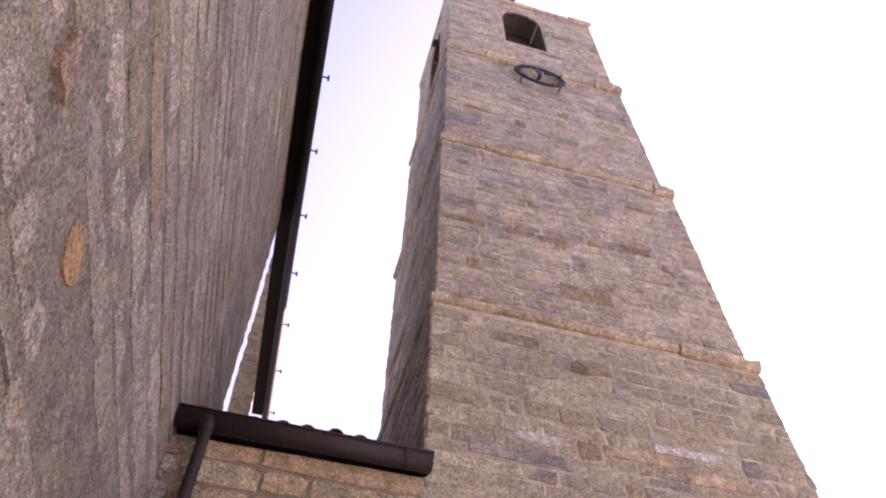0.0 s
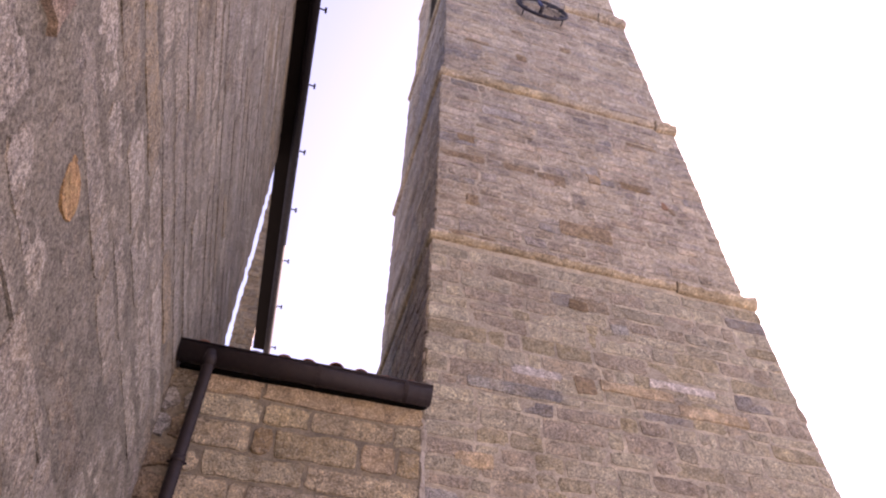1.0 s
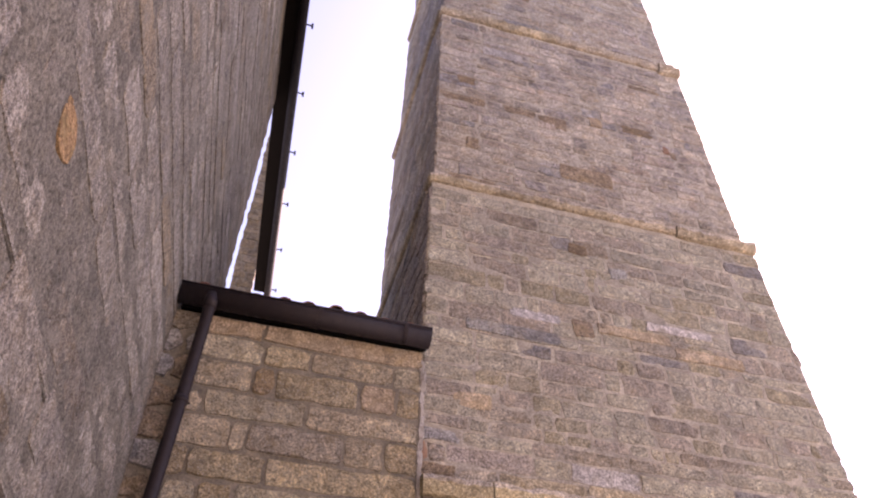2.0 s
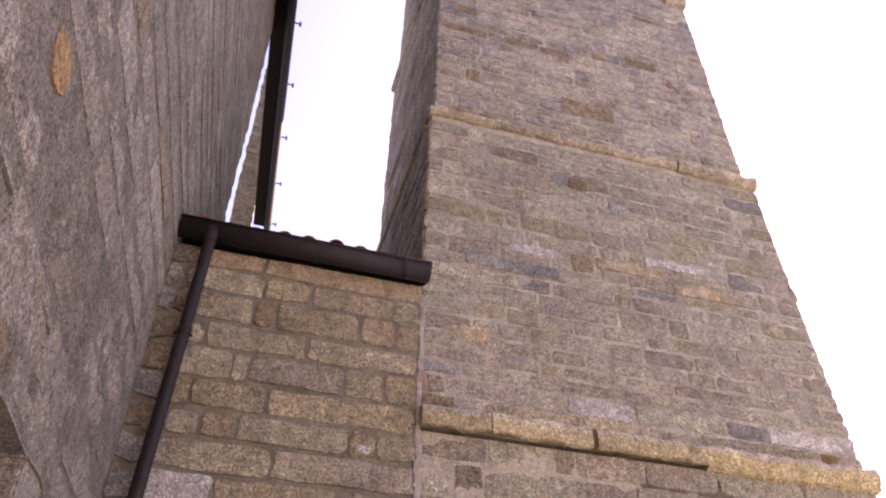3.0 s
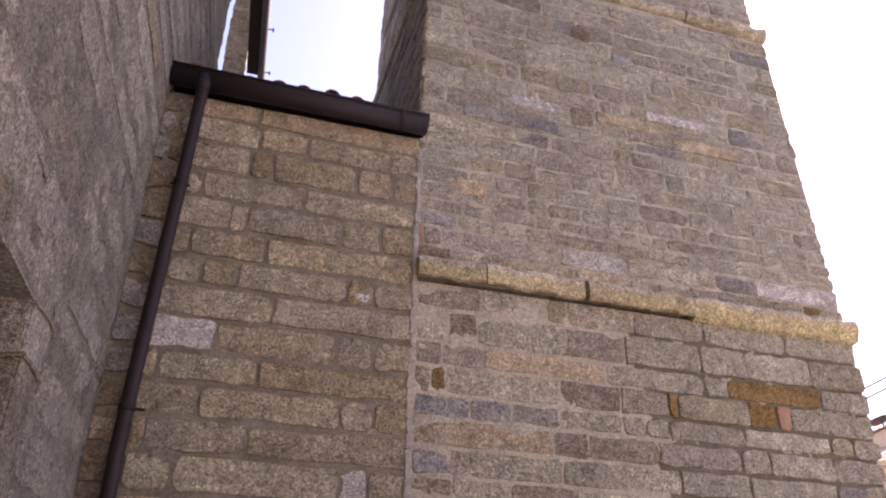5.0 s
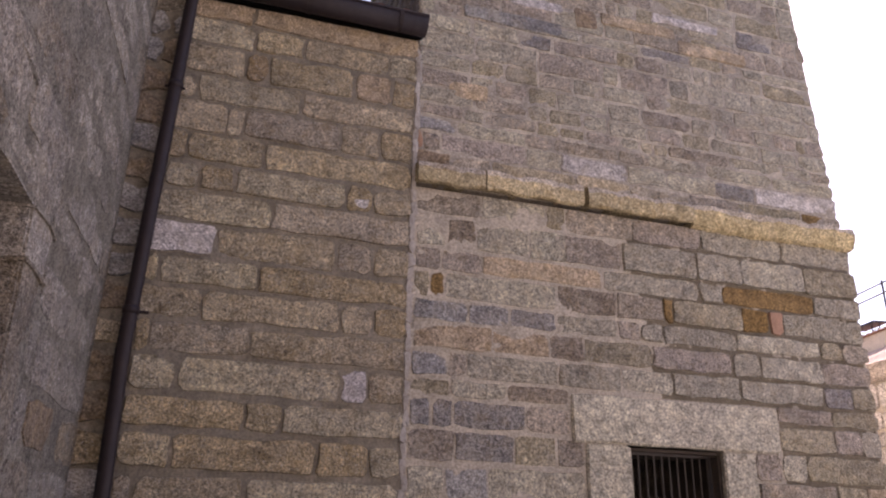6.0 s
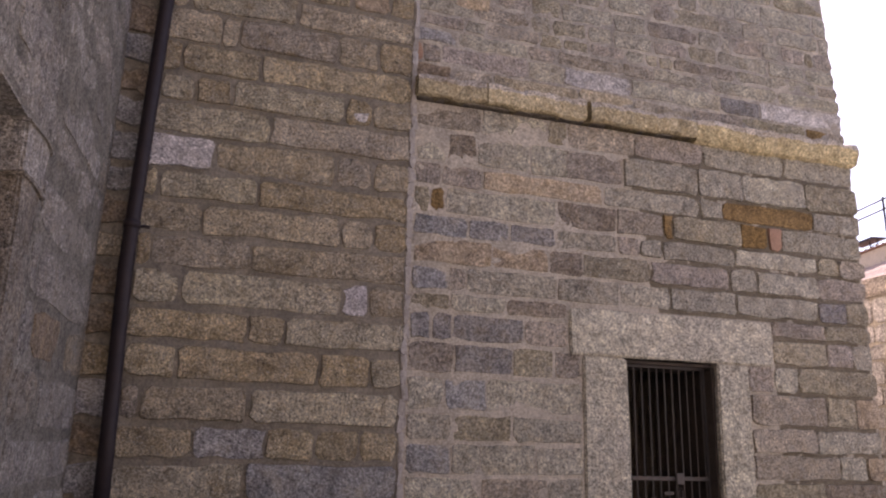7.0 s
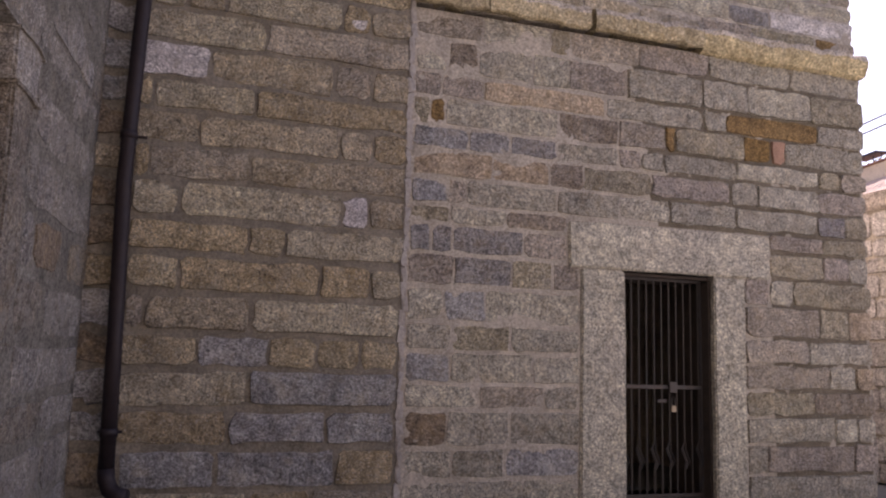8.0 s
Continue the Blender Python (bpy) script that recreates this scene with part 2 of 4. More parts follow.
# ---- faces of walls: (along, up, into the wall) -> the world ----
LEAN = 0.042            # the nave runs slightly askew to the tower
TOWER_W, TOWER_D = 4.95, 3.65
BACKS = (3.65, 3.3, 3.6, 3.72, 3.6)   # where each storey's rear face stands
NAVE_X, NAVE_END, NAVE_TOP = -2.48, 3.15, 13.85
STOREYS = [(0.0, 4.62, 0.0, 0.0), (4.62, 8.97, 0.025, 0.135), (8.97, 13.51, 0.195, 0.255), (13.51, 18.02, 0.32, 0.395), (18.02, 22.2, 0.45, 0.5)]


def inset(v):
    """How far the tower's face stands back at the height v."""
    for z0, z1, a, b in STOREYS:
        if v <= z1 or z1 > 22:
            return a + (b - a) * min(1.0, max(0.0, (v - z0) / (z1 - z0)))


def left_inset(v):
    return max(0.0, inset(v) - 0.07)


def inset_in(storey, v):
    z0, z1, a, b = storey
    return a + (b - a) * (v - z0) / (z1 - z0)


def link_face(u, v, d):
    return (u, d, v)


def nave_face(u, v, d):
    return (NAVE_X + LEAN * u - d, u, v)


def tower_front(storey):
    return lambda u, v, d: (u, inset_in(storey, v) + d, v)


def tower_left(storey):
    return lambda u, v, d: (max(0.0, inset_in(storey, v) - 0.07) + d, -u, v)


def stone(rng, u0, u1, v0, v1, face, joint=0.014, proud=0.016, sink=0.035, curve=0.035, rough=0.008):
    """One dressed block: an uneven outline with worn corners and a slightly swelling face."""
    u0, u1, v0, v1 = u0 + joint / 2, u1 - joint / 2, v0 + joint / 2, v1 - joint / 2
    w, h = u1 - u0, v1 - v0
    small = min(w, h)
    ring = []

    def add(u, v):
        ring.append((u + rng.uniform(-rough, rough), v + rng.uniform(-rough, rough)))

    cuts = [min(0.3 * small, curve * rng.uniform(0.2, 1.6)) for _ in range(4)]
    steps = min(4, int(w / 0.17))
    add(u0 + cuts[0], v0)
    for k in range(steps):
        add(u0 + w * (k + 1 + rng.uniform(-0.3, 0.3)) / (steps + 1), v0)
    add(u1 - cuts[1], v0), add(u1, v0 + cuts[1])
    add(u1, v0 + h * rng.uniform(0.35, 0.65))
    add(u1, v1 - cuts[2]), add(u1 - cuts[2], v1)
    for k in range(steps):
        add(u1 - w * (k + 1 + rng.uniform(-0.3, 0.3)) / (steps + 1), v1)
    add(u0 + cuts[3], v1), add(u0, v1 - cuts[3])
    add(u0, v0 + h * rng.uniform(0.35, 0.65))
    add(u0, v0 + cuts[0])
    cu, cv = (u0 + u1) / 2, (v0 + v1) / 2
    bevel = min(0.14 * small, rng.uniform(0.006, 0.015))
    out = proud * rng.uniform(0.55, 1.3)
    tilt_u, tilt_v = rng.uniform(-0.012, 0.012), rng.uniform(-0.012, 0.012)
    n = len(ring)
    verts = [face(u, v, sink) for u, v in ring]
    for u, v in ring:
        iu = u - math.copysign(min(bevel, abs(u - cu)), u - cu)
        iv = v - math.copysign(min(bevel, abs(v - cv)), v - cv)
        verts.append(face(iu, iv, -out + tilt_u * (u - cu) / w + tilt_v * (v - cv) / h + rng.uniform(-0.003, 0.003)))
    verts.append(face(cu + rng.uniform(-0.2, 0.2) * w, cv, -out - rng.uniform(0.0, 0.008)))
    faces = [(i, (i + 1) % n, n + (i + 1) % n, n + i) for i in range(n)] + [(n + i, n + (i + 1) % n, 2 * n) for i in range(n)]
    return verts, faces


def flipped(piece):
    return piece[0], [f[::-1] for f in piece[1]]


def coursed(rng, u0, u1, v0, v1, high, long, ragged=0.0):
    """Rectangles of random coursed masonry."""
    v = v0
    while v < v1 - 0.05:
        h = rng.uniform(*high)
        if v + h > v1 - high[0] * 0.7:
            h = v1 - v
        a, b = (f(v + h / 2) + rng.uniform(-ragged, ragged) for f in (u0, u1))
        u = a
        while u < b - 0.02:
            length = rng.uniform(*long) * (0.5 if rng.random() < 0.22 else 1.0)
            if u + length > b - long[0] * 0.5:
                length = b - u
            yield u, u + length, v, v + h
            u += length
        v += h


def pierced(face, u0, u1, v0, v1, a0, a1, b0, b1, rise, deep, steps=8):
    """A wall of that thickness with an opening a0..a1, b0..b1 through it; rise is the height of the arch in it."""
    spring = b1 - rise
    top = [(a0 + (a1 - a0) * k / steps, spring + rise * math.sin(math.acos(max(-1, min(1, 2 * k / steps - 1))))) for k in range(steps + 1)]
    quads = [((u0, v0), (a0, v0), (a0, v1), (u0, v1)), ((a1, v0), (u1, v0), (u1, v1), (a1, v1))]
    if b0 > v0:
        quads.append(((a0, v0), (a1, v0), (a1, b0), (a0, b0)))
    for p, q in zip(top, top[1:]):
        quads.append((p, q, (q[0], v1), (p[0], v1)))
    verts, faces = [], []
    for quad in quads:
        n = len(verts)
        verts += [face(u, v, 0) for u, v in quad] + [face(u, v, deep) for u, v in quad]
        faces += [(n, n + 1, n + 2, n + 3), (n + 7, n + 6, n + 5, n + 4)]
    rim = [(a0, b0), (a0, spring)] + top[1:-1] + [(a1, spring), (a1, b0)]
    for p, q in zip(rim, rim[1:] + rim[:1]):
        n = len(verts)
        verts += [face(*p, 0), face(*p, deep), face(*q, deep), face(*q, 0)]
        faces.append((n, n + 1, n + 2, n + 3))
    for p, q in (((u0, v1), (u1, v1)), ((u1, v1), (u1, v0)), ((u0, v0), (u0, v1))):
        n = len(verts)
        verts += [face(*p, 0), face(*p, deep), face(*q, deep), face(*q, 0)]
        faces.append((n, n + 1, n + 2, n + 3))
    return verts, faces


def slab(face, u0, u1, v0, v1, d0, d1):
    c = [face(u, v, d) for d in (d0, d1) for u, v in ((u0, v0), (u1, v0), (u1, v1), (u0, v1))]
    return c, [(0, 1, 2, 3), (7, 6, 5, 4), (0, 4, 5, 1), (1, 5, 6, 2), (2, 6, 7, 3), (3, 7, 4, 0)]


# ---- ground ----
bm = bmesh.new()
bmesh.ops.create_grid(bm, x_segments=40, y_segments=40, size=900)
for v in bm.verts:
    far = max(0.0, v.co.length - 40)
    v.co.z = 0.0 - 0.02 * far
tagged(part("ground", bm, M_GROUND), "grey worn stone paving of a lane", "ground", kind="structure")

# ---- bell tower: body ----
tower = thing("bell_tower", "tall tapering granite bell tower with yellow string courses", "bell tower")
DOOR = (2.07, 3.08, 0.06, 2.20)
low_wall = part("front_wall", pierced(lambda u, v, d: (u, d, v), 0.0, TOWER_W - 0.012, 0.0, 4.41, *DOOR, 0.0, 0.7), M_JOINT_TOWER, tower)
walls = [low_wall]
for x0, x1, y0 in ((0.0, 0.7, 0.7), (TOWER_W - 0.7, TOWER_W, 0.7), (0.7, TOWER_W - 0.7, TOWER_D - 0.7)):
    bm = bmesh.new()
    box(bm, x0, x1, y0, TOWER_D, 0, 4.62)
    part("side_wall", bm, M_JOINT_TOWER, tower)
part("threshold", slab(link_face, 2.06, 3.09, 0.0, 0.06, -0.12, 0.69), M_FRAME, tower, "worn granite threshold")
for s, rear in zip(STOREYS[1:4], BACKS[1:4]):
    z0, z1, a, b = s
    corners = []
    for z, i in ((z0, a), (z1, b)):
        j = max(0.0, i - 0.07)
        corners += [(j + 0.01, i, z), (TOWER_W - i - 0.01, i, z), (TOWER_W - i - 0.01, rear, z), (j + 0.01, rear, z)]
    walls.append(part("storey_wall", (corners, [(0, 3, 2, 1), (4, 5, 6, 7), (0, 1, 5, 4), (1, 2, 6, 5), (2, 3, 7, 6), (3, 0, 4, 7)]), M_JOINT_TOWER, tower))
top = STOREYS[4]
front_top, left_top = tower_front(top), tower_left(top)
WINDOW = (1.85, 2.95, 19.45, 21.75)
SIDE_WINDOW = (-2.35, -1.35, 19.0, 21.6)
walls.append(part("belfry_front", pierced(front_top, 0.40, TOWER_W - 0.46, 18.02, 22.2, *WINDOW, 0.55, 0.6), M_JOINT_TOWER, tower))
part("belfry_side", flipped(pierced(left_top, -BACKS[4], -1.08, 18.02, 22.2, *SIDE_WINDOW, 0.5, 0.6)), M_JOINT_TOWER, tower)
# Inner walls and ceiling: the belfry's inner shade is put into their colour.
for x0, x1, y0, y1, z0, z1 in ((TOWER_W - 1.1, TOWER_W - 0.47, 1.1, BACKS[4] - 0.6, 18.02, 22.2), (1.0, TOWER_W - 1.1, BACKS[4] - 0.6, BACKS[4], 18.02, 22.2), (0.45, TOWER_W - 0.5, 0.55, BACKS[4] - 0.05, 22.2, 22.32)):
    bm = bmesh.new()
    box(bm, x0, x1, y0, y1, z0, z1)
    part("belfry_wall" if z0 < 20 else "belfry_ceiling", bm, M_RECESS_SHADE, tower)


def lining(face, a0, a1, b0, b1, rise, d0, d1, thick=0.03, steps=10):
    """A thin shell inside an arched opening."""
    rims = []
    for s in (0.003, thick):
        half, mid, spring = (a1 - a0) / 2 - s, (a0 + a1) / 2, b1 - rise
        rims.append([(mid - half, b0 + s)] + [(mid - half * math.cos(math.pi * k / steps), spring + (rise - s) * math.sin(math.pi * k / steps)) for k in range(steps + 1)] + [(mid + half, b0 + s)])
    n = len(rims[0])
    verts = [face(u, v, d) for d in (d0, d1) for r in rims for u, v in r]
    faces = []
    for k in range(n):
        j = (k + 1) % n
        faces += [(n + k, n + j, 3 * n + j, 3 * n + k), (k, j, n + j, n + k), (2 * n + k, 3 * n + k, 3 * n + j, 2 * n + j)]
    return verts, faces


# Window reveals take the same painted-in shade.
part("window_reveal", lining(front_top, *WINDOW, 0.55, 0.03, 0.62), M_RECESS_SHADE, tower, "window reveal with shade in its dark colour")
part("window_reveal", lining(left_top, *SIDE_WINDOW, 0.5, 0.03, 0.62), M_RECESS_SHADE, tower, "window reveal with shade in its dark colour")
# Added dark panel: hides the lit inside and stands in for its shade.
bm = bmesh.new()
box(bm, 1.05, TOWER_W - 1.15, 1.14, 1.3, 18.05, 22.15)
part("belfry_dark_panel", bm, M_DARK, tower, "added dark panel standing in for the belfry's inner shade")

# ---- bell tower: cornices ----
PROFILE = [(0.03, -0.19), (-0.035, -0.195), (-0.085, -0.175), (-0.112, -0.125), (-0.128, -0.075), (-0.135, -0.02), (-0.132, 0.025), (-0.115, 0.05), (-0.05, 0.058), (0.16, 0.062), (0.16, -0.205)]


SQUARE = [(0.03, -0.12), (-0.095, -0.168), (-0.126, -0.155), (-0.137, -0.11), (-0.139, -0.055), (-0.136, -0.015), (-0.13, 0.02), (-0.112, 0.046), (-0.05, 0.058), (0.16, 0.062), (0.16, -0.118)]


def moulding(rng, u0, u1, height, face, scale=1.0, mitre0=False, mitre1=False, wear=0.006, profile=PROFILE):
    """A length of string course: the profile drawn along the wall, with a worn lip."""
    steps = max(3, int((u1 - u0) / 0.035))
    verts, faces, n = [], [], len(PROFILE)
    for k in range(steps + 1):
        at = u0 + (u1 - u0) * k / steps
        drop = wear * noise.noise(Vector((at * 7, height, 0)))
        for d, v in profile:
            u = u0 + (u1 - u0) * k / steps
            if k == 0 and mitre0:
                u += d * scale
            if k == steps and mitre1:
                u -= d * scale
            worn = wear * 1.3 * noise.noise(Vector((at * 9, v * 14, height * 3))) + rng.uniform(-0.3, 0.3) * wear if d < -0.01 else 0.0
            verts.append(face(u, height + (v + drop + worn) * scale, (d - worn) * scale))
    for k in range(steps):
        faces += [(k * n + i, (k + 1) * n + i, (k + 1) * n + (i + 1) % n, k * n + (i + 1) % n) for i in range(n)]
    faces += [tuple(range(n)), tuple(range(steps * n, (steps + 1) * n))[::-1]]
    return verts, [f[::-1] for f in faces]


rng = random.Random(7)


def run_of(spec, height, face, scale, parent, ends=(True, True)):
    for k, (a, b) in enumerate(spec):
        piece = moulding(rng, a + 0.004, b - 0.004, height + rng.uniform(-0.008, 0.008), face, scale * (rng.uniform(0.94, 1.06) if height < 5 else rng.uniform(0.58, 0.78)) if k < len(spec) - 1 else scale,
                         k == 0 and ends[0], k == len(spec) - 1 and ends[1], 0.015 if height < 5 else 0.026, SQUARE if height < 5 and k < 3 else PROFILE)
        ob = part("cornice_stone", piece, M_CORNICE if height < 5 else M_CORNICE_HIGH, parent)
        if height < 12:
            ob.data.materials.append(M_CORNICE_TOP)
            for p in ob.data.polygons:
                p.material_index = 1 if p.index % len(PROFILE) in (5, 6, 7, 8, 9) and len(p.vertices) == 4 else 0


def lengths(a, b, mean):
    cuts = [a]
    while cuts[-1] < b - mean * 1.5:
        cuts.append(cuts[-1] + mean * rng.uniform(0.7, 1.3))
    return list(zip(cuts, cuts[1:] + [b]))


def level(i):
    return lambda u, v, d: (u, i + d, v)


def level_left(i):
    return lambda u, v, d: (max(0.0, i - 0.07) + d, -u, v)


cornices = []
for height, i, scale, rear in ((4.59, 0.0, 1.0, 3.65), (8.95, 0.135, 0.72, 3.5), (13.49, 0.255, 0.95, 3.68), (18.0, 0.395, 1.0, 3.68)):
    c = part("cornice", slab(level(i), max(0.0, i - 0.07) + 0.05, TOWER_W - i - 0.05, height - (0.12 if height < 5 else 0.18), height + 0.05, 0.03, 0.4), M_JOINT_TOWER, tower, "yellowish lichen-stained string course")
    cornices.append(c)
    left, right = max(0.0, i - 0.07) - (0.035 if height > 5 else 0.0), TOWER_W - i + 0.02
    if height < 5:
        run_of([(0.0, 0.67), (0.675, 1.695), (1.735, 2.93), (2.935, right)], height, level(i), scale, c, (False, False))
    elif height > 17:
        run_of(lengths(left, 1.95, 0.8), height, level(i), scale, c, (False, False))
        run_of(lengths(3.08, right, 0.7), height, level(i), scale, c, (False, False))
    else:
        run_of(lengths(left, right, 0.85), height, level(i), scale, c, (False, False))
    if height > 5:
        for a, b in lengths(-rear, -i - 0.01, 0.9):
            m = moulding(rng, a, b, height, level_left(i), scale * 0.5)
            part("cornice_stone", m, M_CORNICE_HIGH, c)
cap = part("parapet_cap", slab(level(0.5), 0.43, TOWER_W - 0.5, 22.2, 22.25, 0.02, 0.4), M_JOINT_TOWER, tower, "eroded coping at the top")
run_of(lengths(0.43, TOWER_W - 0.5, 0.9), 22.32, level(0.5), 0.75, cap)
for a, b in lengths(-BACKS[4], -0.5, 0.9):
    part("cornice_stone", moulding(rng, a, b, 22.32, level_left(0.5), 0.45), M_CORNICE_HIGH, cap)

# ---- iron clock ring on the tower ----
clock = thing("tower_clock", "open dark iron clock ring with blue hand on the tower", "clock")
CX, CY, CZ = 2.44, inset(17.3) - 0.14, 17.32


def dial(r, a, out=0.0):
    """A point of the dial, which leans back a little at the top."""
    z = r * math.sin(a)
    return (CX + r * math.cos(a), CY - out + 0.14 * z, CZ + z)


for name, radius, thick in (("outer_ring", 0.57, 0.036), ("inner_ring", 0.49, 0.016)):
    smooth(part(name, tube([dial(radius, 2 * math.pi * k / 40) for k in range(40)], thick, 8, True), M_CLOCK, clock))
for k in range(12):
    part("hour_mark", tube([dial(r, 2 * math.pi * k / 12, 0.01) for r in (0.44, 0.55)], 0.016, 6), M_CLOCK, clock)
smooth(part("hub", tube([(CX, CY + 0.16, CZ), (CX, CY - 0.05, CZ)], 0.045, 12), M_CLOCK, clock))
part("hour_hand", tube([dial(0.02, 1.7, 0.04), dial(0.32, 1.7, 0.04)], 0.045, 6), M_BLUEHAND, clock, "blue painted hand")
part("minute_hand", tube([dial(0.1, 0.5, 0.06), dial(0.52, 0.3, 0.06)], 0.022, 6), M_CLOCK, clock)
for a in (0.6, 2.5, 3.8, 5.6):
    part("stay", tube([dial(0.57, a), dial(0.57, a, -0.17)], 0.015, 6), M_CLOCK, clock)


def floodlight(x, y, z, turn):
    f = thing("floodlight", "small dark floodlight on the tower's edge", "lamp", group="floodlights")
    bm = bmesh.new()
    box(bm, -0.09, 0.09, -0.06, 0.06, 0.06, 0.2, 0.015)
    part("housing", bm, M_CLOCK, f)
    part("stand", tube([(0, 0, -0.12), (0, 0, 0.08)], 0.02, 6), M_CLOCK, f)
    f.matrix_world = pose(x, y, z, 0, 0, turn)


floodlight(2.22, 0.42, 22.46, 0)
floodlight(0.22, 1.15, 19.65, 90)

# ---- iron gate in the tower's doorway ----
gate = thing("iron_gate", "dark wrought iron barred gate, padlocked shut", "gate")
GY = 0.17
for x in (2.115, 3.03):
    bm = bmesh.new()
    box(bm, x - 0.015, x + 0.015, GY - 0.015, GY + 0.015, 0.065, 2.15, 0.003)
    part("stile", bm, M_IRON, gate)
for z in (0.10, 1.10, 2.125):
    bm = bmesh.new()
    box(bm, 2.13, 3.015, GY - 0.02, GY + 0.006, z - 0.018, z + 0.018, 0.003)
    part("rail", bm, M_IRON, gate)
for k in range(11):
    x = 2.19 + 0.0815 * k
    line = [(x, GY, 0.08), (x, GY, 2.12)]
    if k % 2 == 0:
        line = [(x, GY, 0.08), (x, GY, 0.33), (x + 0.025, GY, 0.40), (x - 0.025, GY, 0.53), (x, GY, 0.60), (x, GY, 2.12)]
        for off in (-0.022, 0.022):
            part("scroll", tube([(x + off * 0.4, GY - 0.01, 0.34), (x + off + 0.024, GY - 0.012, 0.41), (x + off - 0.024, GY - 0.012, 0.52), (x + off * 0.4, GY - 0.01, 0.59)], 0.005, 6), M_IRON, gate)
    part("bar", tube(line, 0.0075, 8), M_IRON, gate)
bm = bmesh.new()
box(bm, 2.655, 2.74, GY - 0.05, GY - 0.02, 1.05, 1.15, 0.006)
part("lock_plate", bm, M_IRON, gate)
bm = bmesh.new()
box(bm, 2.53, 2.63, GY - 0.035, GY - 0.02, 0.955, 0.985, 0.004)
part("hasp", bm, M_IRON, gate)
padlock = thing("padlock", "closed brass padlock hanging on the iron gate", "padlock")
bm = bmesh.new()
box(bm, 2.655, 2.71, GY - 0.075, GY - 0.05, 0.87, 0.93, 0.006)
part("body", bm, M_BRASS, padlock)
part("shackle", tube([(2.665, GY - 0.062, 0.92), (2.665, GY - 0.06, 0.985), (2.6825, GY - 0.055, 1.02), (2.70, GY - 0.06, 0.985), (2.70, GY - 0.062, 0.92)], 0.006, 8), M_IRON, padlock)

# ---- wall between nave and tower ----
link = tagged(part("wall_link", slab(link_face, -2.75, 0.0, 0.0, 6.02, 0.012, 0.6), M_JOINT_LINK), "low granite wall between nave and tower, wide grey joints", "wall", kind="structure")
# pale pointing along the straight joint with the tower
seam = []
for k in range(46):
    z = 0.02 + k * 0.128
    seam.append(stone(rng, -0.035 + rng.uniform(-0.012, 0.012), 0.030 + rng.uniform(-0.012, 0.014), z, z + 0.15, link_face, 0.0, 0.004, 0.02, 0.02, 0.01))
part("seam_pointing", joined(seam), M_SEAM, link, "pale mortar seam")

# lean-to roof over it
roof = thing("lean_to_roof", "terracotta barrel tiled lean-to roof", "roof", kind="structure")
bm = bmesh.new()
made = box(bm, -2.45, 0.03, 0.015, 3.6, 6.03, 6.11)
for v in made:
    v.co.z += 0.28 * (v.co.y + 0.1)
part("roof_deck", bm, M_WOOD, roof)


def barrel(x, y0, y1, z0, slope, r):
    verts, faces = [], []
    for y in (y0, y1):
        for rr in (r, r - 0.015):
            verts += [(x + rr * math.cos(a), y, z0 + slope * (y - y0) + rr * math.sin(a)) for a in (math.pi * k / 8 for k in range(9))]
    for k in range(8):
        faces += [(k, k + 1, 18 + k + 1, 18 + k), (9 + k, 27 + k, 27 + k + 1, 9 + k + 1), (k, 9 + k, 9 + k + 1, k + 1)]
    return verts, faces


for k in range(9):
    for j in range(3):
        x = -2.28 + 0.262 * k + rng.uniform(-0.012, 0.012)
        ob = part("roof_tile", barrel(x, -0.16 + j * 0.42 + rng.uniform(-0.02, 0.02), 0.36 + j * 0.42, 6.165 + 0.28 * 0.42 * j + rng.uniform(0, 0.04), 0.28, 0.085), M_TILE, roof)


def trough(a, b, out, radius, thick=0.006, sides=10, deep=None):
    """A half-round gutter from a to b; out points away from the wall."""
    a, b, out = Vector(a), Vector(b), Vector(out).normalized()
    up = Vector((0, 0, (deep or radius) / radius))
    verts, faces, n = [], [], sides + 1
    for p in (a, b):
        for r in (radius, radius - thick):
            verts += [p + r * (math.cos(math.pi * k / sides) * out - math.sin(math.pi * k / sides) * up) for k in range(n)]
    for k in range(sides):
        faces += [(k, 2 * n + k, 2 * n + k + 1, k + 1), (n + k, n + k + 1, 3 * n + k + 1, 3 * n + k)]
    faces += [(0, n, 3 * n, 2 * n), (n - 1, 3 * n - 1, 4 * n - 1, 2 * n - 1)]
    faces += [tuple(range(n)), tuple(range(2 * n, 3 * n))[::-1]]
    return verts, faces


gutter = thing("roof_gutter", "dark painted half-round metal gutter under the tiles", "gutter", group="gutters")
smooth(part("trough", trough((-2.47, -0.15, 6.145), (0.02, -0.15, 6.13), (0, -1, 0), 0.12, deep=0.15), M_GUTTER, gutter))
lip = [(-2.47, -0.27, 6.15), (0.02, -0.27, 6.135)]
smooth(part("lip", tube(lip, 0.012, 8), M_GUTTER, gutter))
for x in (-1.13, -0.25):
    part("joint_sleeve", trough((x - 0.02, -0.15, 6.14), (x + 0.02, -0.15, 6.14), (0, -1, 0), 0.129, deep=0.16), M_GUTTER, gutter)
downpipe = thing("downpipe", "dark brown metal downpipe in the wall corner", "downpipe")
PX, PY = -2.20, -0.11
